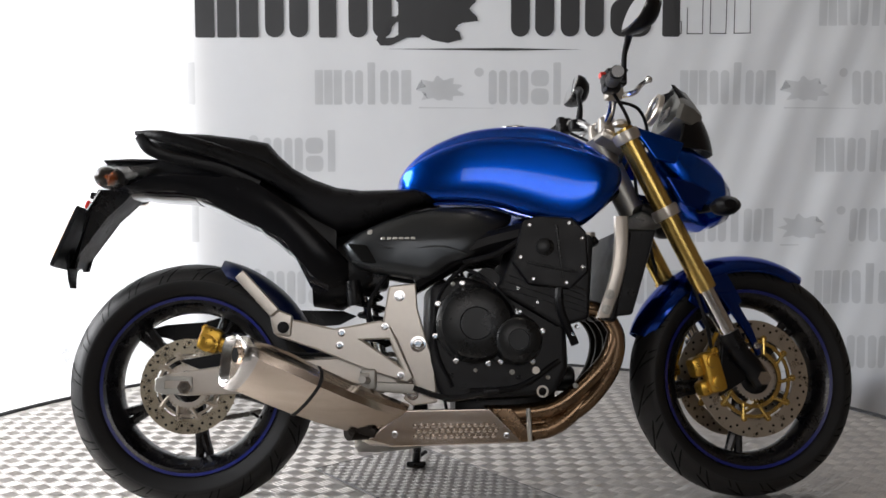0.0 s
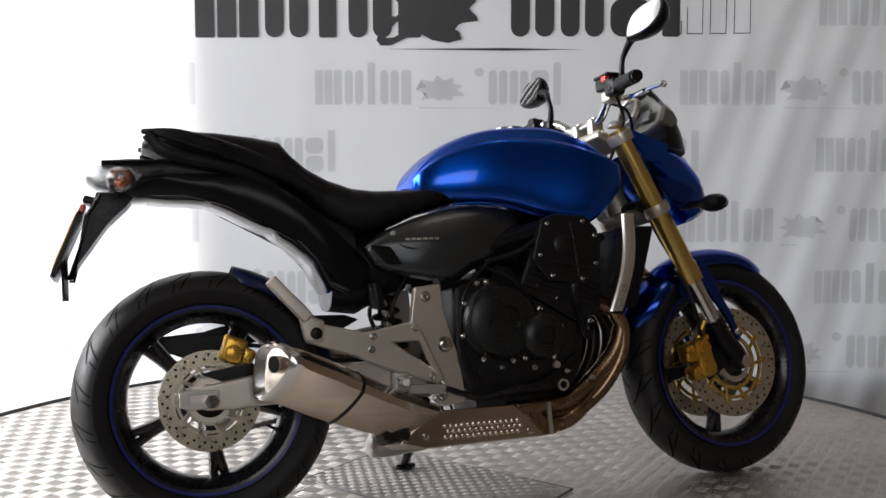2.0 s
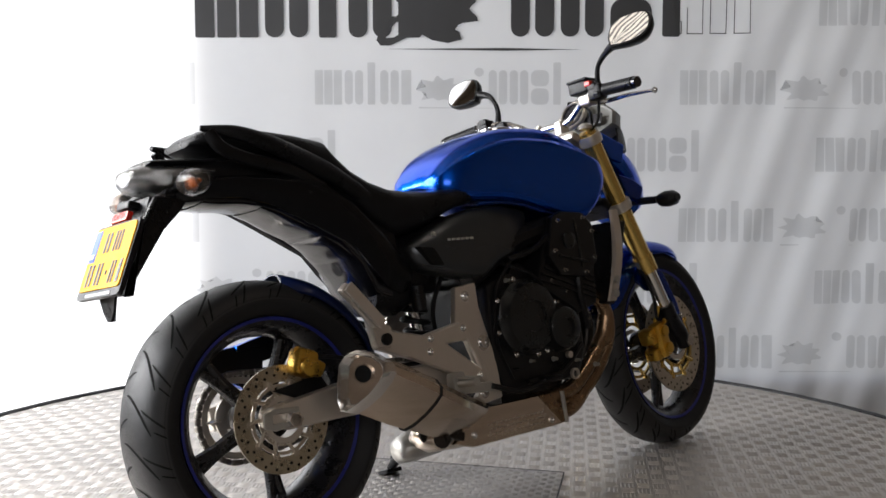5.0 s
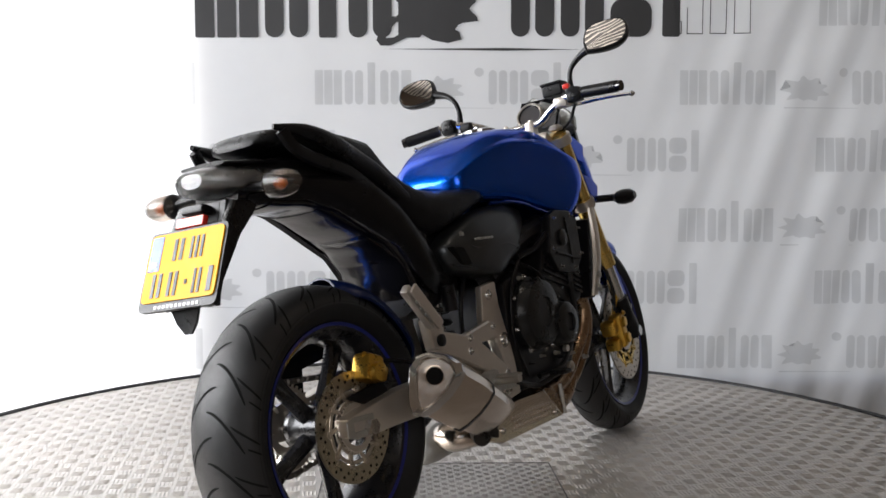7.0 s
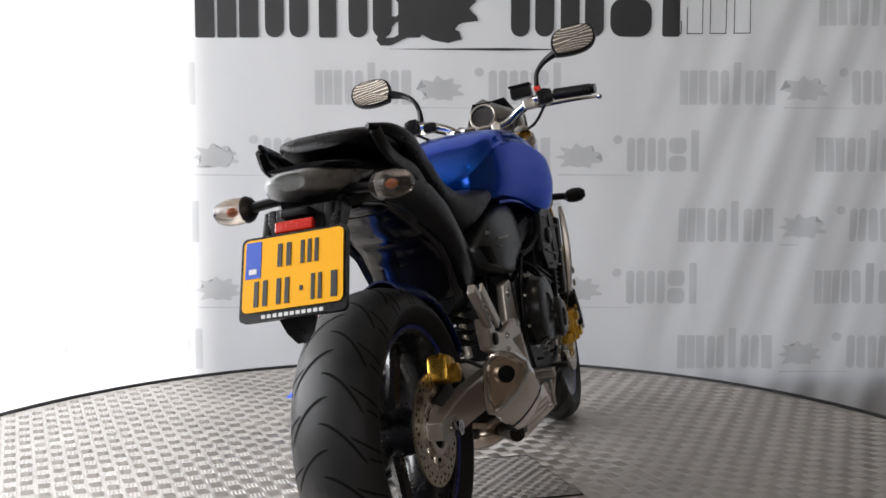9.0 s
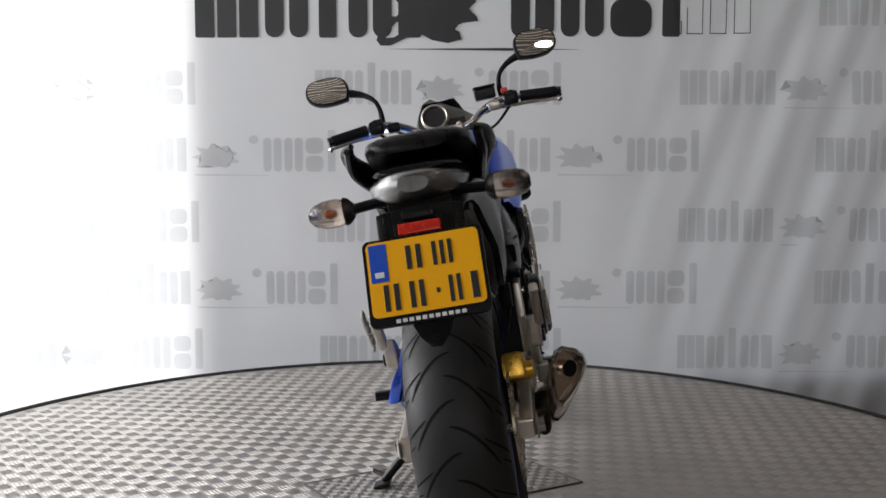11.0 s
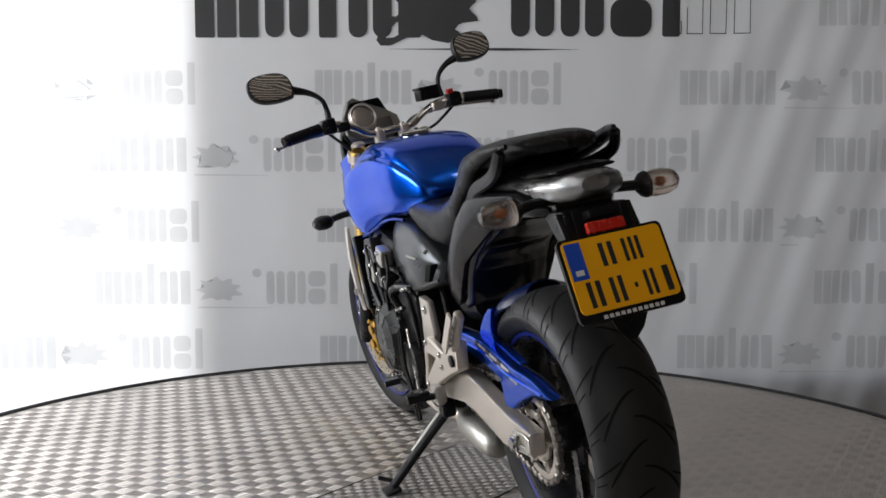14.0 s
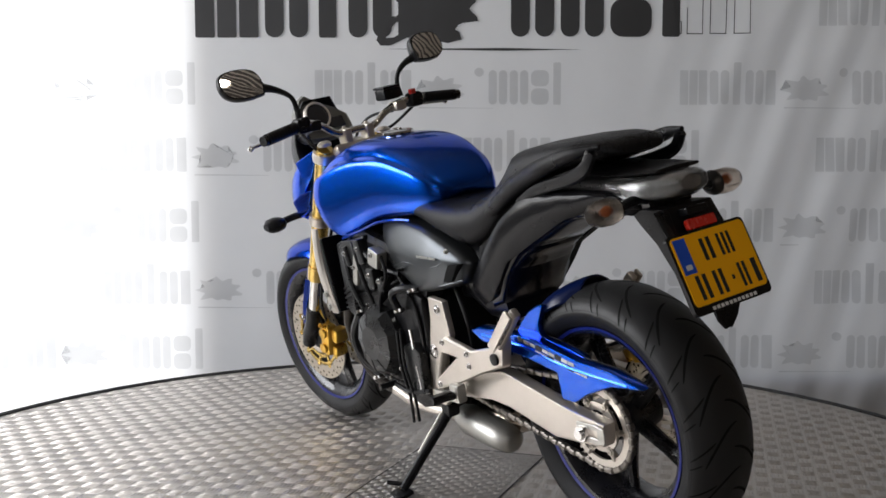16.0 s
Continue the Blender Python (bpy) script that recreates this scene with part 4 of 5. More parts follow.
PL = Matrix.Translation((-0.998, 0, 0.680)) @ pose(0, 0, 0, 0, 23.3, 0)


def flat_box(y0, y1, z0, z1, x, t=0.0012):
    return xf(box((x, (y0 + y1) / 2, (z0 + z1) / 2), (t, y1 - y0, z1 - z0), 0.0004, seg=1), PL)


def plate_sheet(y0, y1, z0, z1, xa, xb, r):
    o = round_bar(y0, y1, z0, z1, r)
    return xf(bevel(loft([[(xa, y, z) for y, z in o], [(xb, y, z) for y, z in o]]), 0.0012, 1, 60), PL)


plate = P("number_plate", plate_sheet(-0.107, 0.107, -0.084, 0.076, -0.001, 0.009, 0.055), M_BLACK, "yellow number plate in a black frame")
P("plate_face", plate_sheet(-0.1005, 0.1005, -0.067, 0.0705, -0.0037, -0.0005, 0.05), M_YELLOW, "yellow plate face", parent=plate, smooth=0)
P("plate_band", flat_box(0.064, 0.0960, -0.004, 0.0660, -0.0040), M_PBLUE, "blue band", parent=plate, smooth=0)
P("plate_mark", flat_box(0.072, 0.088, 0.004, 0.014, -0.0050), M_WHITE, parent=plate, smooth=0)
for y0, y1, z0, z1 in ((0.000, 0.036, 0.012, 0.056), (-0.054, -0.012, 0.012, 0.056), (0.046, 0.082, -0.058, -0.010), (0.002, 0.036, -0.058, -0.010), (-0.024, -0.012, -0.038, -0.029), (-0.062, -0.034, -0.058, -0.010), (-0.094, -0.070, -0.058, -0.010)):
    n = max(1, round((y1 - y0) / 0.016))
    for k in range(n):
        a = y0 + (y1 - y0) * (k + 0.18) / n
        b = y0 + (y1 - y0) * (k + 0.70) / n
        P("plate_bar", flat_box(a, b, z0, z1, -0.0042, 0.0016), M_INK, parent=plate, smooth=0)
for k in range(11):
    P("frame_bar", flat_box(-0.062 + k * 0.0115, -0.062 + k * 0.0115 + 0.008, -0.0805, -0.0735, -0.0014, 0.0012), M_WHITE, parent=plate, smooth=0)
P("rear_reflector", box((-0.962, 0, 0.760), (0.014, 0.078, 0.022), 0.004, (0, 23, 0)), M_RED, "red reflector above the plate")
P("plate_lamp", box((-0.945, 0, 0.782), (0.03, 0.06, 0.018), 0.005, (0, 15, 0)), M_BLACK)
for s in (-1, 1):
    c = Vector((-0.878, s * 0.168, 0.808))
    P("indicator_stalk", tube([(-0.865, s * 0.055, 0.815), (-0.872, s * 0.10, 0.812), c + Vector((0, -s * 0.028, 0))], 0.013, 10, flat=0.8), M_BLACK)
    rg = [[c + Vector((0.030 * r * math.cos(a) - 0.002, s * yy, 0.027 * r * math.sin(a))) for a in np.linspace(0, 2 * math.pi, 16, endpoint=False)] for yy, r in ((-0.042, 0.45), (-0.030, 0.85), (-0.01, 1.0), (0.012, 0.98), (0.030, 0.78), (0.040, 0.4))]
    ind = P("rear_indicator", loft(rg), M_SMOKE, "clear lens rear indicator with amber bulb")
    P("bulb", lathe([(0.001, -0.011), (0.004, -0.008), (0.006, 0.0), (0.004, 0.008), (0.001, 0.011)], 14, "y", c), M_AMBER, "amber bulb", parent=ind)
    P("indicator_cap", loft([[c + Vector((0.031 * r * math.cos(a) + 0.004, s * yy, 0.028 * r * math.sin(a))) for a in np.linspace(0, 2 * math.pi, 16, endpoint=False)] for yy, r in ((-0.044, 0.5), (-0.034, 0.86), (-0.026, 0.96))]), M_BLACK, parent=ind)

# ---- side covers, frame plates, foot rests ----
COVER = [(-0.325, 0.647), (-0.30, 0.668), (-0.263, 0.688), (-0.194, 0.716), (-0.111, 0.735), (-0.04, 0.742), (0.03, 0.738), (0.098, 0.724), (0.074, 0.680), (0.0, 0.614), (-0.056, 0.597), (-0.104, 0.566), (-0.132, 0.560), (-0.20, 0.572), (-0.263, 0.585), (-0.30, 0.601)]
PLATE_A = [(-0.212, 0.545), (-0.146, 0.552), (-0.142, 0.49), (-0.123, 0.422), (-0.104, 0.36), (-0.096, 0.263), (-0.156, 0.256), (-0.180, 0.275), (-0.150, 0.307), (-0.194, 0.415), (-0.227, 0.456)]
HANGER = [(-0.495, 0.500), (-0.455, 0.470), (-0.342, 0.443), (-0.232, 0.462), (-0.207, 0.445), (-0.153, 0.324), (-0.170, 0.312), (-0.261, 0.342), (-0.383, 0.393), (-0.482, 0.427)]
for s in (-1, 1):
    def yy(a, b):
        return (s * a, s * b)
    hull = [(p.x, p.y) for p in smooth_path([(x, z, 0) for x, z in COVER + COVER[:1]], 2)[:-1]]
    mx, mz = sum(p[0] for p in hull) / len(hull), sum(p[1] for p in hull) / len(hull)
    rings = []
    for k, y in ((1.0, 0.085), (1.0, 0.134), (0.985, 0.143), (0.95, 0.1500), (0.88, 0.1550), (0.65, 0.1580), (0.35, 0.1600), (0.08, 0.1605)):
        ring = []
        for x, z in hull:
            x, z = mx + (x - mx) * k, mz + (z - mz) * k
            cut = 0.022 * max(0.0, (z - 0.655) / 0.08) + 0.020 * max(0.0, (x + 0.01) / 0.09) + 0.022 * max(0.0, (-0.21 - x) / 0.1)
            ring.append((x, s * (y - (cut if y > 0.1 else 0)), z))
        rings.append(ring)
    cover = P("side_cover", loft(rings), M_GREY, "dark grey satin side cover", smooth=70)
    P("intake", prism([(-0.312, 0.650), (-0.266, 0.645), (-0.232, 0.597), (-0.277, 0.604)], *yy(0.110, 0.1500), 0.005), M_GROOVE, "black intake opening", parent=cover)
    P("cover_bolt", bolt((-0.256, s * 0.138, 0.676), 0.005, (0, s, 0)), M_CAST, parent=cover)
    for k in range(6):
        P("badge_bar", box((-0.225 + k * 0.0145, s * 0.1590, 0.660), (0.011, 0.004, 0.006), 0.001, (0, 0, 0), 1), M_CAST, parent=cover, smooth=0)
    P("cover_ridge", tube([(-0.262, s * 0.1375, 0.668), (-0.225, s * 0.1535, 0.640), (-0.15, s * 0.1575, 0.636), (-0.08, s * 0.1580, 0.640), (-0.02, s * 0.1540, 0.622)], 0.0028, 8), M_GREY, parent=cover)
    P("cover_ridge", tube([(-0.300, s * 0.1310, 0.606), (-0.24, s * 0.1480, 0.592), (-0.16, s * 0.1510, 0.577), (-0.115, s * 0.1470, 0.575)], 0.0030, 8), M_GREY, parent=cover)
    pl = P("frame_plate", prism(PLATE_A, *yy(0.126, 0.146), 0.005), M_ALLOY, "silver cast frame plate")
    for x, z, r in ((-0.186, 0.521, 0.009), (-0.142, 0.404, 0.013), (-0.156, 0.284, 0.010)):
        P("frame_bolt", bolt((x, s * 0.145, z), r, (0, s, 0), 0.007), M_CHROME, parent=pl)
    hg = P("rest_hanger", prism(HANGER, *yy(0.148, 0.168), 0.004, [(-0.275, 0.415), (-0.212, 0.417), (-0.183, 0.350)]), M_ALLOY, "silver triangular rest hanger")
    for x, z in ((-0.222, 0.447), (-0.185, 0.330), (-0.325, 0.433), (-0.33, 0.403)):
        P("hanger_bolt", bolt((x, s * 0.167, z), 0.006, (0, s, 0)), M_CHROME, parent=hg)
    P("hanger_knob", lathe([(0.014, 0), (0.014, s * 0.008), (0.008, s * 0.010), (0.001, s * 0.010)], 18, "y", (-0.462, s * 0.178, 0.447)), M_BLACK, parent=hg)
    P("hanger_arm", prism([(-0.50, 0.50), (-0.44, 0.475), (-0.445, 0.425), (-0.485, 0.430)], *yy(0.150, 0.180), 0.006), M_ALLOY, parent=hg)
    for k, (off, wd) in enumerate(((0.0, 0.020), (0.022, 0.008))):
        P("pillion_rest", xf(box((0, 0, 0), (0.125, wd, 0.026), 0.006), pose(-0.522, s * (0.178 + off), 0.527, 0, 48, 0)), M_ALLOY, "folded silver pillion foot rest")
    for k in range(4):
        P("rest_pad", xf(box((0, 0, 0), (0.009, 0.008, 0.018), 0.002), pose(-0.545 + 0.014 * k, s * 0.196, 0.545 - 0.0155 * k, 0, 48, 0)), M_CAST)
    # rider's foot rest
    P("foot_rest", join(tube([(-0.262, s * 0.165, 0.318), (-0.275, s * 0.255, 0.325)], 0.009, 10), box((-0.270, s * 0.225, 0.334), (0.022, 0.06, 0.008), 0.003)), M_CAST if s < 0 else M_BLACK, "ribbed rider foot rest")
    P("rest_mount", join(box((-0.262, s * 0.168, 0.322), (0.04, 0.03, 0.05), 0.008), box((-0.21, s * 0.166, 0.302), (0.12, 0.012, 0.024), 0.004, (0, 4, 0))), M_CAST)
P("brake_pedal", join(tube([(-0.155, -0.172, 0.300), (-0.07, -0.178, 0.275), (0.02, -0.19, 0.288)], 0.007, 8), box((0.03, -0.195, 0.292), (0.035, 0.05, 0.012), 0.004)), M_ENG, "brake pedal")
P("gear_lever", join(tube([(-0.13, 0.17, 0.300), (-0.05, 0.178, 0.285), (0.02, 0.19, 0.300)], 0.006, 8), tube([(0.02, 0.185, 0.300), (0.02, 0.235, 0.300)], 0.008, 10)), M_BLACK, "black gear lever")
P("gear_link", tube([(-0.095, 0.172, 0.300), (-0.075, 0.170, 0.46)], 0.005, 8), M_CHROME, "bright gear linkage rod")
for s in (-1, 1):
    P("frame_spar", tube([(0.36, s * 0.05, 0.80), (0.22, s * 0.12, 0.70), (0.0, s * 0.125, 0.64), (-0.15, s * 0.12, 0.56)], 0.03, 10), M_BLACK, "black frame spar")

# ---- engine ----
P("crankcase", prism([(-0.115, 0.545), (-0.03, 0.57), (0.10, 0.52), (0.22, 0.47), (0.225, 0.34), (0.19, 0.275), (-0.085, 0.262), (-0.12, 0.36)], -0.150, 0.150, 0.018), M_ENG, "black crankcase")
P("sump", loft([section(-0.05, 0.20, 0.30, 0.09, 3), section(0.03, 0.175, 0.30, 0.11, 3), (section(0.14, 0.19, 0.31, 0.10, 3)), section(0.20, 0.25, 0.33, 0.08, 3)]), M_ENG, "black sump")
P("cylinder_block", prism([(0.05, 0.53), (0.12, 0.70), (0.29, 0.665), (0.275, 0.46), (0.20, 0.44)], -0.165, 0.165, 0.012), M_ENG, "black cylinder block")
for k in range(5):
    P("fin", prism([(0.055 + k * 0.012, 0.54 + k * 0.014), (0.265, 0.475 + k * 0.014), (0.268, 0.480 + k * 0.014), (0.057 + k * 0.012, 0.545 + k * 0.014)], -0.172, 0.172, 0.0), M_ENG)
hc = P("head_cover", prism([(0.085, 0.60), (0.115, 0.70), (0.15, 0.712), (0.235, 0.706), (0.268, 0.672), (0.272, 0.575), (0.225, 0.532), (0.125, 0.545)], -0.184, -0.160, 0.006), M_ENG, "satin black cylinder head cover")
for x, z in ((0.105, 0.61), (0.128, 0.688), (0.225, 0.692), (0.256, 0.655), (0.256, 0.585), (0.215, 0.548), (0.135, 0.558)):
    P("head_bolt", bolt((x, -0.184, z), 0.0034, (0, -1, 0), 0.010), M_CHROME, parent=hc)
P("head_plug", lathe([(0.022, 0), (0.022, -0.006), (0.015, -0.009), (0.001, -0.009)], 20, "y", (0.165, -0.184, 0.635)), M_ENG2, parent=hc)
P("head_rib", prism([(0.12, 0.595), (0.24, 0.570), (0.242, 0.576), (0.122, 0.601)], -0.189, -0.182, 0.002), M_ENG2, parent=hc)
P("head_rib", prism([(0.19, 0.69), (0.205, 0.56), (0.211, 0.56), (0.197, 0.69)], -0.188, -0.182, 0.002), M_ENG2, parent=hc)
P("head_cover", prism([(0.10, 0.60), (0.13, 0.69), (0.25, 0.675), (0.265, 0.60), (0.25, 0.53), (0.14, 0.54)], 0.160, 0.172, 0.006), M_ENG2, "satin black cylinder head end")
for k, (x, z, a, b, c) in enumerate(((0.04, 0.645, 0.05, 0.035, 0.05), (0.075, 0.585, 0.035, 0.03, 0.06), (0.12, 0.655, 0.03, 0.03, 0.07), (0.16, 0.60, 0.025, 0.024, 0.09), (0.02, 0.575, 0.03, 0.035, 0.04), (0.205, 0.635, 0.02, 0.022, 0.06))):
    P("throttle_bracket", box((x, 0.170, z), (a, b, c), 0.006, (0, 18 * (k % 3 - 1), 0)), (M_CAST, M_ENG2, M_ENG)[k % 3], "small engine bracket")
    P("bracket_screw", bolt((x, 0.170 + b / 2, z + 0.01), 0.005, (0, 1, 0)), M_CHROME)
for i in range(4):
    P("throttle_body", join(tube([(0.07, -0.105 + i * 0.07, 0.62), (-0.03, -0.105 + i * 0.07, 0.65)], 0.026, 14), lathe([(0.031, -0.006), (0.031, 0.006)], 16, "x", (0.03, -0.105 + i * 0.07, 0.632))), M_ENG)


def cover(name, c, r, s, depth, material, label, bolts=0):
    prof = [(r * 1.06, 0), (r * 1.06, depth * 0.35), (r * 0.98, depth * 0.5), (r * 0.92, depth * 0.9), (r * 0.78, depth), (r * 0.45, depth * 1.02), (r * 0.42, depth * 0.9), (0.001, depth * 0.9)]
    ob = P(name, lathe([(q, s * h) for q, h in prof], 40, "y", (c[0], c[1], c[2])), material, label, smooth=40)
    for i in range(bolts):
        a = 2 * math.pi * i / bolts + 0.3
        P("cover_bolt", bolt((c[0] + r * 1.13 * math.cos(a), c[1] + s * depth * 0.25, c[2] + r * 1.13 * math.sin(a)), 0.0046, (0, s, 0)), M_CHROME, parent=ob)
    return ob


cover("clutch_cover", (-0.004, -0.150, 0.452), 0.090, -1, 0.048, M_ENG2, "round satin black clutch cover", 8)
cover("pulse_cover", (0.096, -0.150, 0.412), 0.058, -1, 0.060, M_ENG2, "small round engine cover", 5)
gen = P("generator_cover", lathe([(0.104, 0.148), (0.104, 0.170), (0.095, 0.182), (0.086, 0.196), (0.048, 0.206), (0.001, 0.206)], 9, "y", (0.09, 0, 0.405)), M_ENG2, "faceted satin black generator cover", smooth=12)
for i in range(9):
    a = 2 * math.pi * i / 9
    P("cover_rib", tube([(0.09 + 0.048 * math.cos(a), 0.2055, 0.405 + 0.048 * math.sin(a)), (0.09 + 0.086 * math.cos(a), 0.1955, 0.405 + 0.086 * math.sin(a))], 0.0022, 6), M_ENG, parent=gen)
    P("cover_bolt", bolt((0.09 + 0.106 * math.cos(a + 0.35), 0.165, 0.405 + 0.106 * math.sin(a + 0.35)), 0.0045, (0, 1, 0)), M_CHROME, parent=gen)
P("cover_web", prism([(-0.06, 0.38), (0.05, 0.36), (0.13, 0.37), (0.12, 0.47), (0.06, 0.52), (-0.04, 0.52)], -0.168, -0.145, 0.006), M_ENG2)
P("sprocket_cover", prism([(-0.112, 0.40), (-0.07, 0.425), (-0.03, 0.41), (-0.012, 0.35), (-0.03, 0.29), (-0.075, 0.275), (-0.11, 0.30)], 0.145, 0.176, 0.010), M_ENG2, "black sprocket cover")
P("starter", tube([(0.03, -0.12, 0.555), (0.03, 0.12, 0.555)], 0.034, 16), M_ENG)
P("oil_filter", lathe([(0.033, 0), (0.033, 0.07), (0.026, 0.078), (0.001, 0.078)], 24, "x", (0.19, 0.03, 0.31)), M_ENG)
P("oil_filler", lathe([(0.009, 0), (0.009, -0.012), (0.001, -0.012)], 20, "y", (0.141, -0.155, 0.338)), M_ALLOY)
P("sight_glass", (lathe([(0.0145, 0), (0.0145, -0.008), (0.010, -0.008), (0.010, 0)], 20, "y", (0.157, -0.155, 0.287), closed=True)), M_ALLOY, "silver sight glass ring")
rng = random.Random(7)
for i in range(26):
    s = rng.choice((-1, -1, 1))
    x, z = rng.uniform(-0.09, 0.25), rng.uniform(0.27, 0.66)
    P("engine_bolt", bolt((x, s * rng.uniform(0.150, 0.166), z), rng.uniform(0.003, 0.0045), (0, s, 0), 0.014), rng.choice((M_CHROME, M_CAST, M_ENG)))
for s in (-1, 1):
    for pts, r in (([(0.30, s * 0.14, 0.655), (0.22, s * 0.165, 0.60), (0.20, s * 0.17, 0.50), (0.24, s * 0.15, 0.40)], 0.011), ([(0.20, s * 0.155, 0.36), (0.10, s * 0.165, 0.30), (-0.02, s * 0.16, 0.29)], 0.007), ([(-0.05, s * 0.12, 0.60), (0.02, s * 0.168, 0.56), (0.08, s * 0.17, 0.50), (0.10, s * 0.165, 0.44)], 0.005), ([(-0.02, s * 0.15, 0.60), (-0.09, s * 0.155, 0.52), (-0.10, s * 0.15, 0.40), (-0.06, s * 0.15, 0.30)], 0.005), ([(0.12, s * 0.17, 0.66), (0.05, s * 0.165, 0.62), (-0.03, s * 0.15, 0.60)], 0.008), ([(-0.21, s * 0.10, 0.58), (-0.26, s * 0.11, 0.50), (-0.24, s * 0.09, 0.42)], 0.006)):
        P("hose", tube(pts, r, 8), M_BLACK, "black engine hose")
P("shock_absorber", tube([(-0.27, -0.03, 0.56), (-0.235, -0.03, 0.38)], 0.018, 12), M_CHROME, "shock absorber body")
P("shock_spring", tube([(-0.268 + 0.0045 * k / 6 + 0.032 * math.cos(k * math.pi / 4), -0.03 + 0.032 * math.sin(k * math.pi / 4), 0.55 - 0.0036 * k) for k in range(45)], 0.006, 7, 2), M_BLACK, "black coil spring")
P("battery_box", box((-0.27, 0.0, 0.60), (0.12, 0.17, 0.12), 0.015), M_BLACK)
P("reservoir", join(tube([(-0.295, -0.105, 0.50), (-0.30, -0.105, 0.56)], 0.018, 14)), M_BLACK, "small black brake reservoir")

for pts, r, m in (([(-0.03, 0.165, 0.50), (-0.035, 0.185, 0.55), (-0.07, 0.180, 0.572), (-0.12, 0.150, 0.570)], 0.011, M_BLACK),
                  ([(-0.045, 0.182, 0.46), (-0.05, 0.188, 0.36), (-0.06, 0.178, 0.27), (-0.05, 0.170, 0.20)], 0.0045, M_BLACK),
                  ([(-0.025, 0.182, 0.45), (-0.03, 0.188, 0.36), (-0.035, 0.178, 0.27), (-0.02, 0.170, 0.19)], 0.0045, M_BLACK),
                  ([(0.19, 0.172, 0.47), (0.235, 0.176, 0.40), (0.225, 0.165, 0.33), (0.15, 0.150, 0.285)], 0.013, M_BLACK),
                  ([(0.22, 0.15, 0.69), (0.15, 0.178, 0.66), (0.12, 0.180, 0.58), (0.09, 0.176, 0.51)], 0.006, M_BLACK),
                  ([(0.25, 0.16, 0.66), (0.205, 0.180, 0.60), (0.18, 0.182, 0.54), (0.15, 0.176, 0.49)], 0.0075, M_ENG2),
                  ([(0.02, 0.172, 0.66), (-0.01, 0.180, 0.60), (0.03, 0.184, 0.545), (0.06, 0.176, 0.49)], 0.005, M_BLACK)):
    P("hose", tube(pts, r, 8), m, "black engine hose")
for x, z in ((-0.03, 0.505), (-0.115, 0.57), (0.19, 0.475), (0.15, 0.287)):
    P("hose_clip", xf(lathe([(0.012, -0.005), (0.0150, -0.004), (0.0150, 0.004), (0.012, 0.005)], 12, "z", closed=True), pose(x, 0.168, z, 0, 20, 0)), M_CHROME, "bright hose clip")

# ---- radiator ----
rad = P("radiator", xf(box((0, 0, 0), (0.030, 0.35, 0.225), 0.006), pose(0.345, 0, 0.565, 0, 12, 0)), M_BLACK, "black finned radiator")
for k in range(20):
    P("fin", xf(box((0.017, 0, -0.10 + k * 0.0105), (0.004, 0.33, 0.004), 0, seg=1), pose(0.345, 0, 0.565, 0, 12, 0)), M_ENG, parent=rad, smooth=0)
P("radiator_shroud", prism([(0.37, 0.68), (0.45, 0.68), (0.435, 0.63), (0.385, 0.47), (0.335, 0.465)], -0.150, -0.125, 0.006), M_BLACK)
for s in (-1, 1):
    rings = []
    for u in np.linspace(0, 1, 9):
        x, z = 0.352 - 0.050 * u + 0.016 * math.sin(math.pi * u), 0.708 - 0.246 * u
        rings.append([(x + a * 0.0175, s * (0.188 + 0.014 * math.sin(math.pi * (0.15 + 0.7 * u)) * b), z) for a, b in ((-1, 0.2), (-0.8, 0.9), (0, 1.1), (0.8, 0.9), (1, 0.2), (0.6, -0.3), (-0.6, -0.3))])
    rc = P("radiator_cover", loft(rings), M_ALLOY, "silver radiator side cover", smooth=50)
    for z, x in ((0.518, 0.317), (0.482, 0.308)):
        P("cover_screw", bolt((x, s * 0.204, z), 0.008, (0, s, 0), 0.004), M_CAST, parent=rc)

# ---- exhaust ----
for y in (-0.125, -0.045, 0.045, 0.125):
    P("header_pipe", tube([(0.255, y, 0.495), (0.315, y, 0.475), (0.350, y, 0.415), (0.335, y * 0.95, 0.335), (0.275, y * 0.85, 0.255), (0.20, y * 0.7 - 0.01, 0.212), (0.10, y * 0.5 - 0.03, 0.200)], 0.0195, 14, 6), M_BRONZE if y < -0.1 else M_PIPE, "heat-tinted header pipe")
P("collector", loft([[(x, yc + w * math.cos(a), zc + h * math.sin(a)) for a in np.linspace(0, 2 * math.pi, 20, endpoint=False)] for x, yc, zc, w, h in ((0.16, -0.02, 0.200, 0.075, 0.032), (0.06, -0.03, 0.200, 0.085, 0.036), (-0.06, -0.03, 0.195, 0.085, 0.042), (-0.18, -0.03, 0.192, 0.080, 0.045), (-0.26, -0.03, 0.190, 0.060, 0.038), (-0.29, -0.03, 0.19, 0.03, 0.02))]), M_STEEL, "steel exhaust collector box", smooth=60)
P("collector_can", loft([[(x, 0.045 + r * math.cos(a), zc + r * 0.85 * math.sin(a)) for a in np.linspace(0, 2 * math.pi, 20, endpoint=False)] for x, zc, r in ((-0.07, 0.185, 0.020), (-0.085, 0.183, 0.038), (-0.12, 0.180, 0.048), (-0.18, 0.174, 0.050), (-0.25, 0.165, 0.046), (-0.29, 0.158, 0.036), (-0.30, 0.156, 0.02))]), M_CAST, "silver exhaust expansion can", smooth=60)
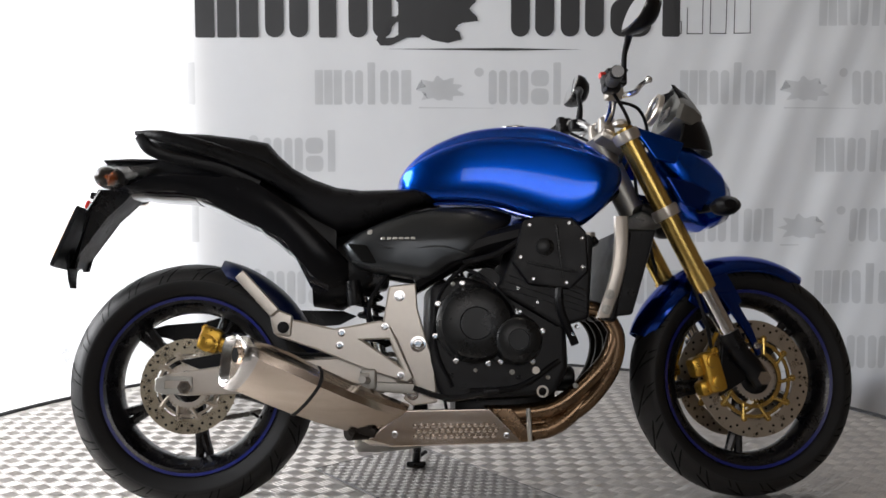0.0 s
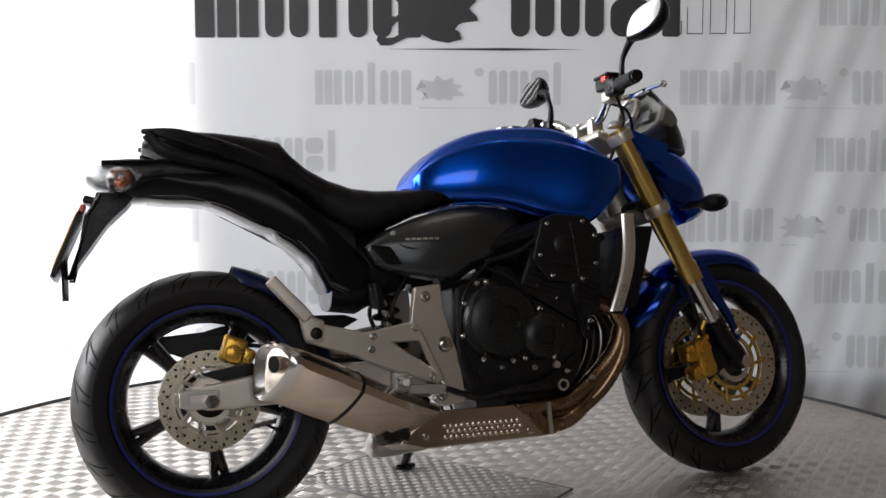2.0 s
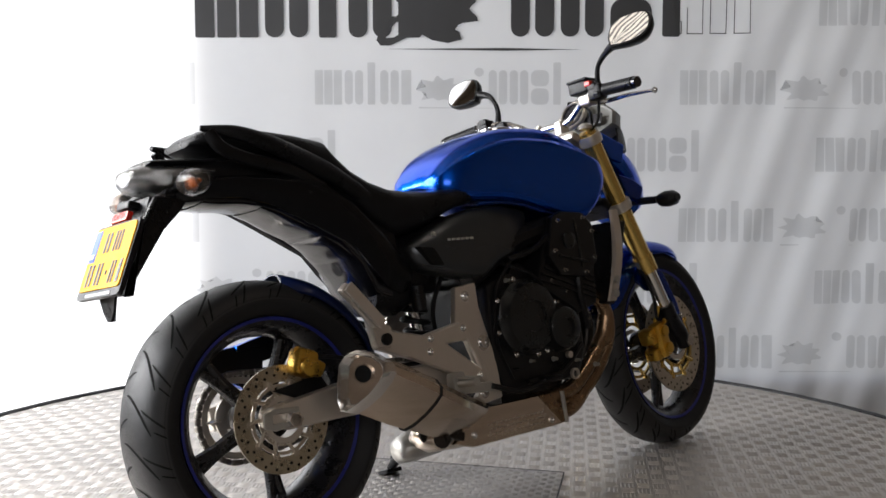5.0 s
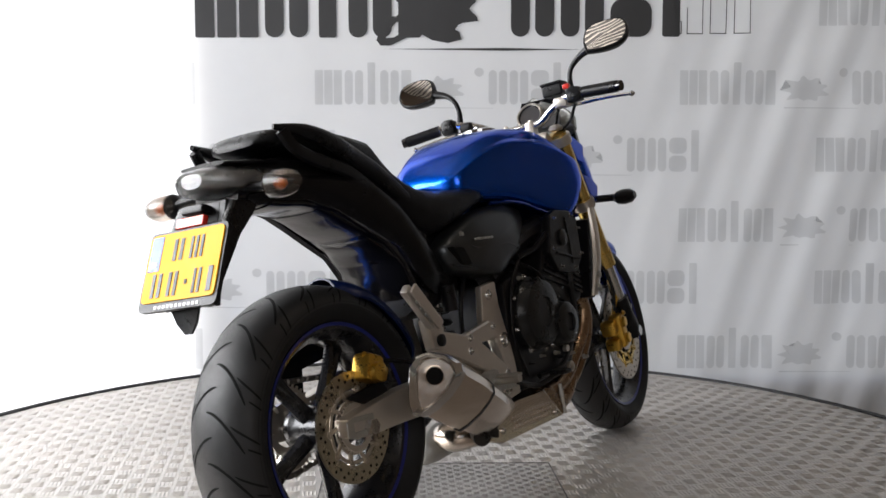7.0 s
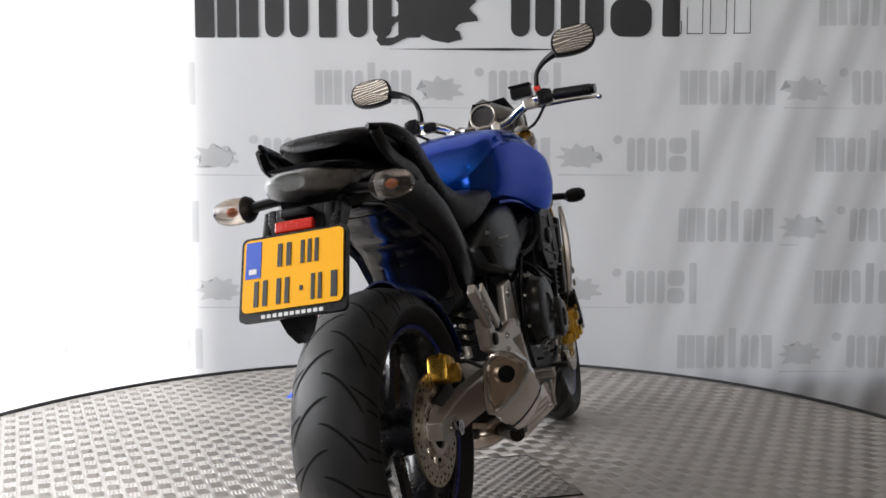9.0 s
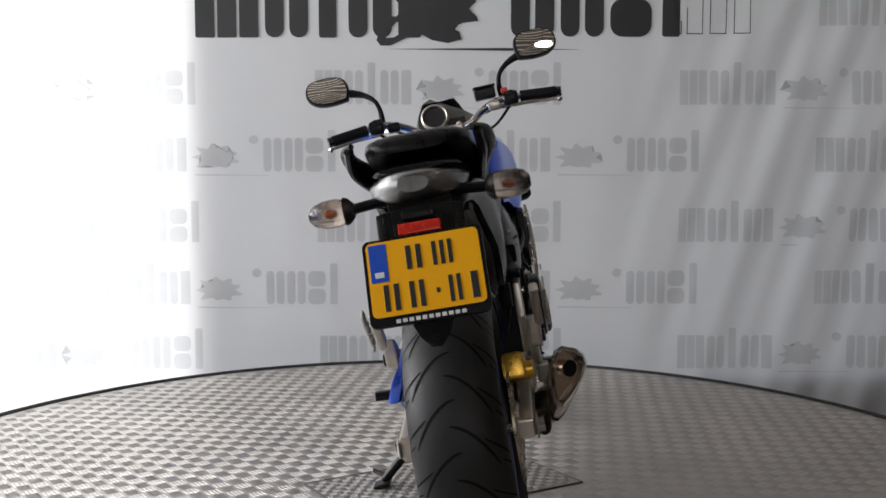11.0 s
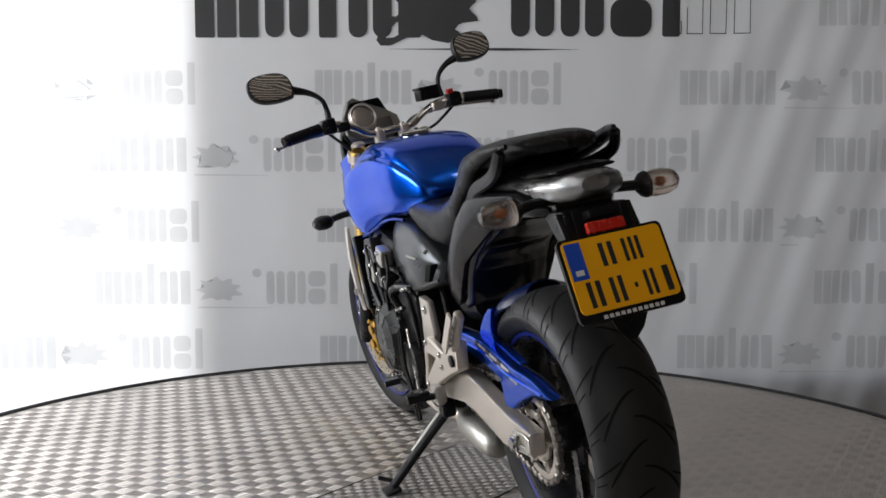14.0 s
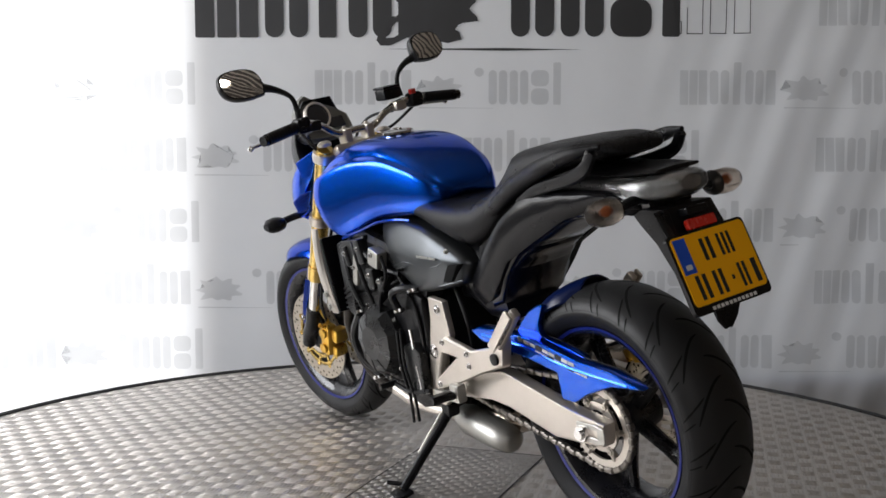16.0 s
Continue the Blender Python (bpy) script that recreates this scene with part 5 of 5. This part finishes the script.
P("left_pipe", tube([(0.20, 0.085, 0.215), (0.10, 0.085, 0.198), (0.0, 0.075, 0.192), (-0.08, 0.05, 0.184)], 0.019, 14), M_ALLOY, "silver lower exhaust pipe")
belly = P("belly_shield", prism([(-0.176, 0.246), (0.030, 0.247), (0.112, 0.163), (-0.205, 0.158), (-0.268, 0.176)], -0.140, -0.128, 0.004), M_STEEL, "dimpled steel heat shield")
for i in range(3):
    for k in range(14):
        P("dimple", lathe([(0.0062, 0), (0.0045, -0.0010), (0.001, -0.0016)], 8, "y", (-0.150 + k * 0.0145 + (i % 2) * 0.007, -0.140, 0.208 - i * 0.013)), M_STEEL, parent=belly)
for x, z in ((-0.20, 0.188), (0.07, 0.180)):
    P("shield_bolt", bolt((x, -0.140, z), 0.006), M_CHROME, parent=belly)
P("lower_pipe", tube([(0.02, -0.108, 0.232), (0.12, -0.110, 0.234), (0.20, -0.110, 0.250), (0.275, -0.112, 0.305), (0.328, -0.118, 0.365), (0.350, -0.122, 0.43)], 0.0215, 14), M_BRONZE, "bronze tinted exhaust pipe")
P("lower_pipe", tube([(0.02, -0.104, 0.186), (0.13, -0.106, 0.186), (0.20, -0.104, 0.202), (0.275, -0.10, 0.265), (0.33, -0.10, 0.335)], 0.0215, 14), M_BRONZE)
P("pipe_shield", prism([(0.035, 0.247), (0.085, 0.247), (0.145, 0.166), (0.105, 0.163)], -0.136, -0.122, 0.005), M_BRONZE, "bronze tinted heat shield tip")
P("pipe_band", tube([(0.125, -0.134, 0.245), (0.128, -0.136, 0.165)], 0.006, 6), M_CAST)
MUF = [(0.028, 0.051), (0.004, 0.056), (-0.030, 0.044), (-0.051, 0.027), (-0.056, 0.008), (-0.045, -0.010), (-0.022, -0.034), (0.008, -0.055), (0.030, -0.065), (0.046, -0.060), (0.051, -0.040), (0.048, 0.0), (0.042, 0.035)]


def muf(x, y, z, k, lean, skew=0.55):
    return [(x + lean * q * k - skew * p * k * 0.74, y + p * k * 0.74, z + q * k) for p, q in MUF]


mf = P("muffler", loft([muf(-0.556, -0.222, 0.372, 1.04, 0.06, 0.88), muf(-0.52, -0.219, 0.357, 1.08, 0.1), muf(-0.46, -0.212, 0.331, 1.04, 0.25), muf(-0.400, -0.204, 0.303, 0.93, 0.45)]), M_STEEL, "brushed steel silencer can", smooth=26)
P("muffler_cone", loft([muf(-0.398, -0.203, 0.302, 0.915, 0.45), muf(-0.33, -0.190, 0.272, 0.80, 0.7), muf(-0.26, -0.172, 0.245, 0.68, 1.1), muf(-0.20, -0.150, 0.232, 0.50, 1.3)]), M_STEEL, "steel link pipe cover", parent=mf, smooth=26)
P("muffler_joint", loft([muf(-0.404, -0.204, 0.303, 0.965, 0.45), muf(-0.396, -0.203, 0.301, 0.965, 0.45)]), M_ENG, parent=mf)
cap = loft([muf(-0.545, -0.222, 0.372, 0.74, 0.06, 0.88), muf(-0.550, -0.222, 0.373, 0.82, 0.06, 0.88), muf(-0.573, -0.222, 0.375, 0.90, 0.06, 0.88), muf(-0.577, -0.222, 0.375, 0.98, 0.06, 0.88), muf(-0.572, -0.222, 0.375, 1.07, 0.06, 0.88), muf(-0.556, -0.222, 0.372, 1.10, 0.06, 0.88), muf(-0.548, -0.222, 0.369, 1.06, 0.06, 0.88)])
P("muffler_cap", cap, M_CHROME, "polished alloy end cap", parent=mf, smooth=30)
OUT = pose(-0.560, -0.222, 0.384, 0, 0, 32)
P("outlet", xf(lathe([(0.0185, 0.03), (0.0185, -0.010), (0.0205, -0.010), (0.0205, 0.03)], 24, "x", closed=True), OUT), M_STEEL, parent=mf)
P("outlet_bore", xf(lathe([(0.001, -0.0085), (0.0182, -0.0085), (0.0182, 0.02), (0.001, 0.02)], 24, "x"), OUT), M_GROOVE, "dark outlet bore", parent=mf)
P("muffler_clamp", join(box((-0.285, -0.150, 0.205), (0.085, 0.016, 0.022), 0.004, (0, 18, 0)), tube([(-0.31, -0.150, 0.196), (-0.25, -0.10, 0.195)], 0.020, 14), bolt((-0.30, -0.158, 0.198), 0.007), bolt((-0.262, -0.158, 0.212), 0.006)), M_PIPE, "dark exhaust clamp")

# ---- rear suspension, chain and guards ----
SW_R = [(-0.755, 0.335), (-0.70, 0.345), (-0.565, 0.364), (-0.30, 0.375), (-0.19, 0.365), (-0.19, 0.29), (-0.35, 0.290), (-0.565, 0.290), (-0.70, 0.287), (-0.755, 0.297)]
SW_L = [(-0.765, 0.340), (-0.652, 0.352), (-0.42, 0.398), (-0.33, 0.385), (-0.19, 0.365), (-0.19, 0.29), (-0.36, 0.312), (-0.432, 0.308), (-0.598, 0.273), (-0.755, 0.285)]
for s, poly in ((-1, SW_R), (1, SW_L)):
    sw = P("swingarm", prism(poly, s * 0.100, s * 0.138, 0.007), M_ALLOY, "silver box-section swingarm")
    P("axle_block", prism([(-0.768, 0.330), (-0.74, 0.336), (-0.68, 0.333), (-0.68, 0.296), (-0.74, 0.290), (-0.768, 0.298)], s * 0.139, s * 0.143, 0.003, [(-0.745, 0.324), (-0.695, 0.324), (-0.695, 0.306), (-0.745, 0.306)]), M_CAST, parent=sw)
P("swingarm_bridge", box((-0.30, 0, 0.335), (0.10, 0.21, 0.07), 0.015), M_ALLOY)
P("rear_caliper", join(box((-0.642, -0.112, 0.420), (0.055, 0.05, 0.060), 0.012, (0, 20, 0)), lathe([(0.020, -0.02), (0.020, -0.038), (0.014, -0.041), (0.001, -0.041)], 20, "y", (-0.646, -0.112, 0.412)), box((-0.612, -0.110, 0.405), (0.035, 0.04, 0.035), 0.008, (0, 30, 0)), bolt((-0.655, -0.118, 0.448), 0.006)), M_GOLD, "gold rear brake caliper")
P("caliper_carrier", prism([(-0.72, 0.37), (-0.60, 0.39), (-0.58, 0.36), (-0.66, 0.345)], -0.112, -0.102, 0.003), M_BLACK)
P("brake_hose", tube([(-0.62, -0.125, 0.43), (-0.56, -0.14, 0.42), (-0.45, -0.145, 0.385), (-0.30, -0.14, 0.38)], 0.005, 8), M_BLACK)
P("rear_guard", arc_guard(RA, 0.321, 77, 14, 0.095, 0.040, nose=0.5), M_NAVY, "blue rear wheel hugger")
GUARD = [(-0.294, 0.478), (-0.330, 0.492), (-0.45, 0.495), (-0.55, 0.492), (-0.69, 0.466), (-0.79, 0.460), (-0.885, 0.436), (-0.79, 0.425), (-0.715, 0.395), (-0.665, 0.366), (-0.622, 0.366), (-0.615, 0.425), (-0.49, 0.445), (-0.339, 0.455)]
cg = P("chain_guard", prism(GUARD, 0.100, 0.128, 0.006), M_BLUE, "blue hugger side and chain guard")
WING = [(28, 0.304), (36, 0.305), (44, 0.305), (52, 0.304), (59, 0.300), (63, 0.292), (59, 0.280), (54, 0.266), (51, 0.250), (51, 0.236), (56, 0.218), (64, 0.196), (74, 0.176), (86, 0.160), (86, 0.148), (60, 0.180), (40, 0.225), (30, 0.262)]
P("guard_lining", prism(GUARD, 0.0965, 0.0995, 0.001), M_BLACK, "black inner side of the chain guard", parent=cg)
wing = [(RA[0] + r * math.cos(radians(a)), RA[2] + r * math.sin(radians(a))) for a, r in WING]
P("guard_lining", prism(wing, 0.0825, 0.0855, 0.001), M_BLACK, parent=cg)
P("guard_wing", prism(wing, 0.086, 0.104, 0.004), M_BLUE, "blue side of the hugger", parent=cg)
for row, (x0, n, dz) in enumerate(((-0.500, 9, 0.0), (-0.560, 8, -0.012))):
    for k in range(n):
        P("guard_graphic", box((x0 - k * 0.0215, 0.1290, 0.486 + dz - (k * 0.0215 - row * -0.06) * 0.17), (0.019, 0.002, 0.0080 if (k + row) % 3 else 0.0105), 0.0005, (0, -9.5, 0), 1), (M_INK, M_ALLOY, M_CAST)[(k + row) % 3], parent=cg, smooth=0)
P("guard_ridge", tube([(-0.345, 0.128, 0.474), (-0.50, 0.1285, 0.470), (-0.66, 0.1285, 0.447), (-0.84, 0.127, 0.438)], 0.0035, 6), M_BLUE, parent=cg)
spr = disc_plate(0.040, 0.060, 0.088, 0.094, 40)
join(spr, disc_plate(0.080, 0.096, 0.088, 0.094, 60))
for i in range(6):
    a = 2 * math.pi * i / 6
    join(spr, tube([(0.05 * math.cos(a), 0.091, 0.05 * math.sin(a)), (0.085 * math.cos(a), 0.091, 0.085 * math.sin(a))], 0.010, 8, flat=0.4))
    join(spr, bolt((0.062 * math.cos(a), 0.094, 0.062 * math.sin(a)), 0.007, (0, 1, 0)))
for i in range(43):
    a = 2 * math.pi * i / 43
    join(spr, box((0.099 * math.cos(a), 0.091, 0.099 * math.sin(a)), (0.010, 0.005, 0.006), 0.001, (0, -math.degrees(a), 0), 1))
P("rear_sprocket", xf(spr, RM), M_ALLOY, "silver slotted rear sprocket")


def chain():
    c0, r0, c1, r1 = Vector((RA[0], 0, RA[2])), 0.100, Vector((-0.12, 0, 0.335)), 0.036
    pts = []
    for i in range(24):
        a = radians(88 + 184 * i / 23)
        pts.append(c0 + Vector((r0 * math.cos(a), 0, r0 * math.sin(a))))
    for i in range(10):
        a = radians(-88 + 176 * i / 9)
        pts.append(c1 + Vector((r1 * math.cos(a), 0, r1 * math.sin(a))))
    pts.append(pts[0])
    bm = None
    step, acc = 0.0155, 0.0
    k = 0
    for p, q in zip(pts, pts[1:]):
        L = (q - p).length
        u = (q - p) / L
        while acc < L:
            m = p + u * acc
            ang = -math.degrees(math.atan2(u.z, u.x))
            w = 0.018 if k % 2 else 0.012
            b = box((m.x, 0.091, m.z), (0.017, w, 0.013), 0.003, (0, ang, 0), 1)
            bm = b if bm is None else join(bm, b)
            acc += step
            k += 1
        acc -= L
    return bm


P("chain", chain(), M_CHAIN, "oily steel drive chain")

# ---- side stand ----
P("side_stand", join(tube([(-0.128, 0.120, 0.225), (-0.131, 0.20, 0.158), (-0.134, 0.297, 0.072)], 0.012, 10), box((-0.134, 0.303, 0.064), (0.055, 0.045, 0.012), 0.004, (-10, 0, 0)), tube([(-0.134, 0.285, 0.082), (-0.105, 0.325, 0.095)], 0.006, 8)), M_BLACK, "black side stand, folded out")
P("stand_spring", tube([(-0.115, 0.135, 0.225), (-0.122, 0.225, 0.145)], 0.007, 10), M_CAST, "grey stand spring")
P("stand_bracket", box((-0.128, 0.115, 0.240), (0.04, 0.04, 0.05), 0.010), M_BLACK)

# ---- what turns ----
BIKE_POSE = pose(0.0929, -0.1646, 0.0, 0, 0, 3.2) @ pose(0, 0, 0, -10.0, 0, 0)


def motions():
    steps = [k * 0.1 for k in range(161)]
    turned = [(t, pose(0, 0, 0, 0, 0, TURN * t)) for t in steps]
    walk(TABLE, turned)
    walk(BIKE, [(t, m @ BIKE_POSE) for t, m in turned])


motions()
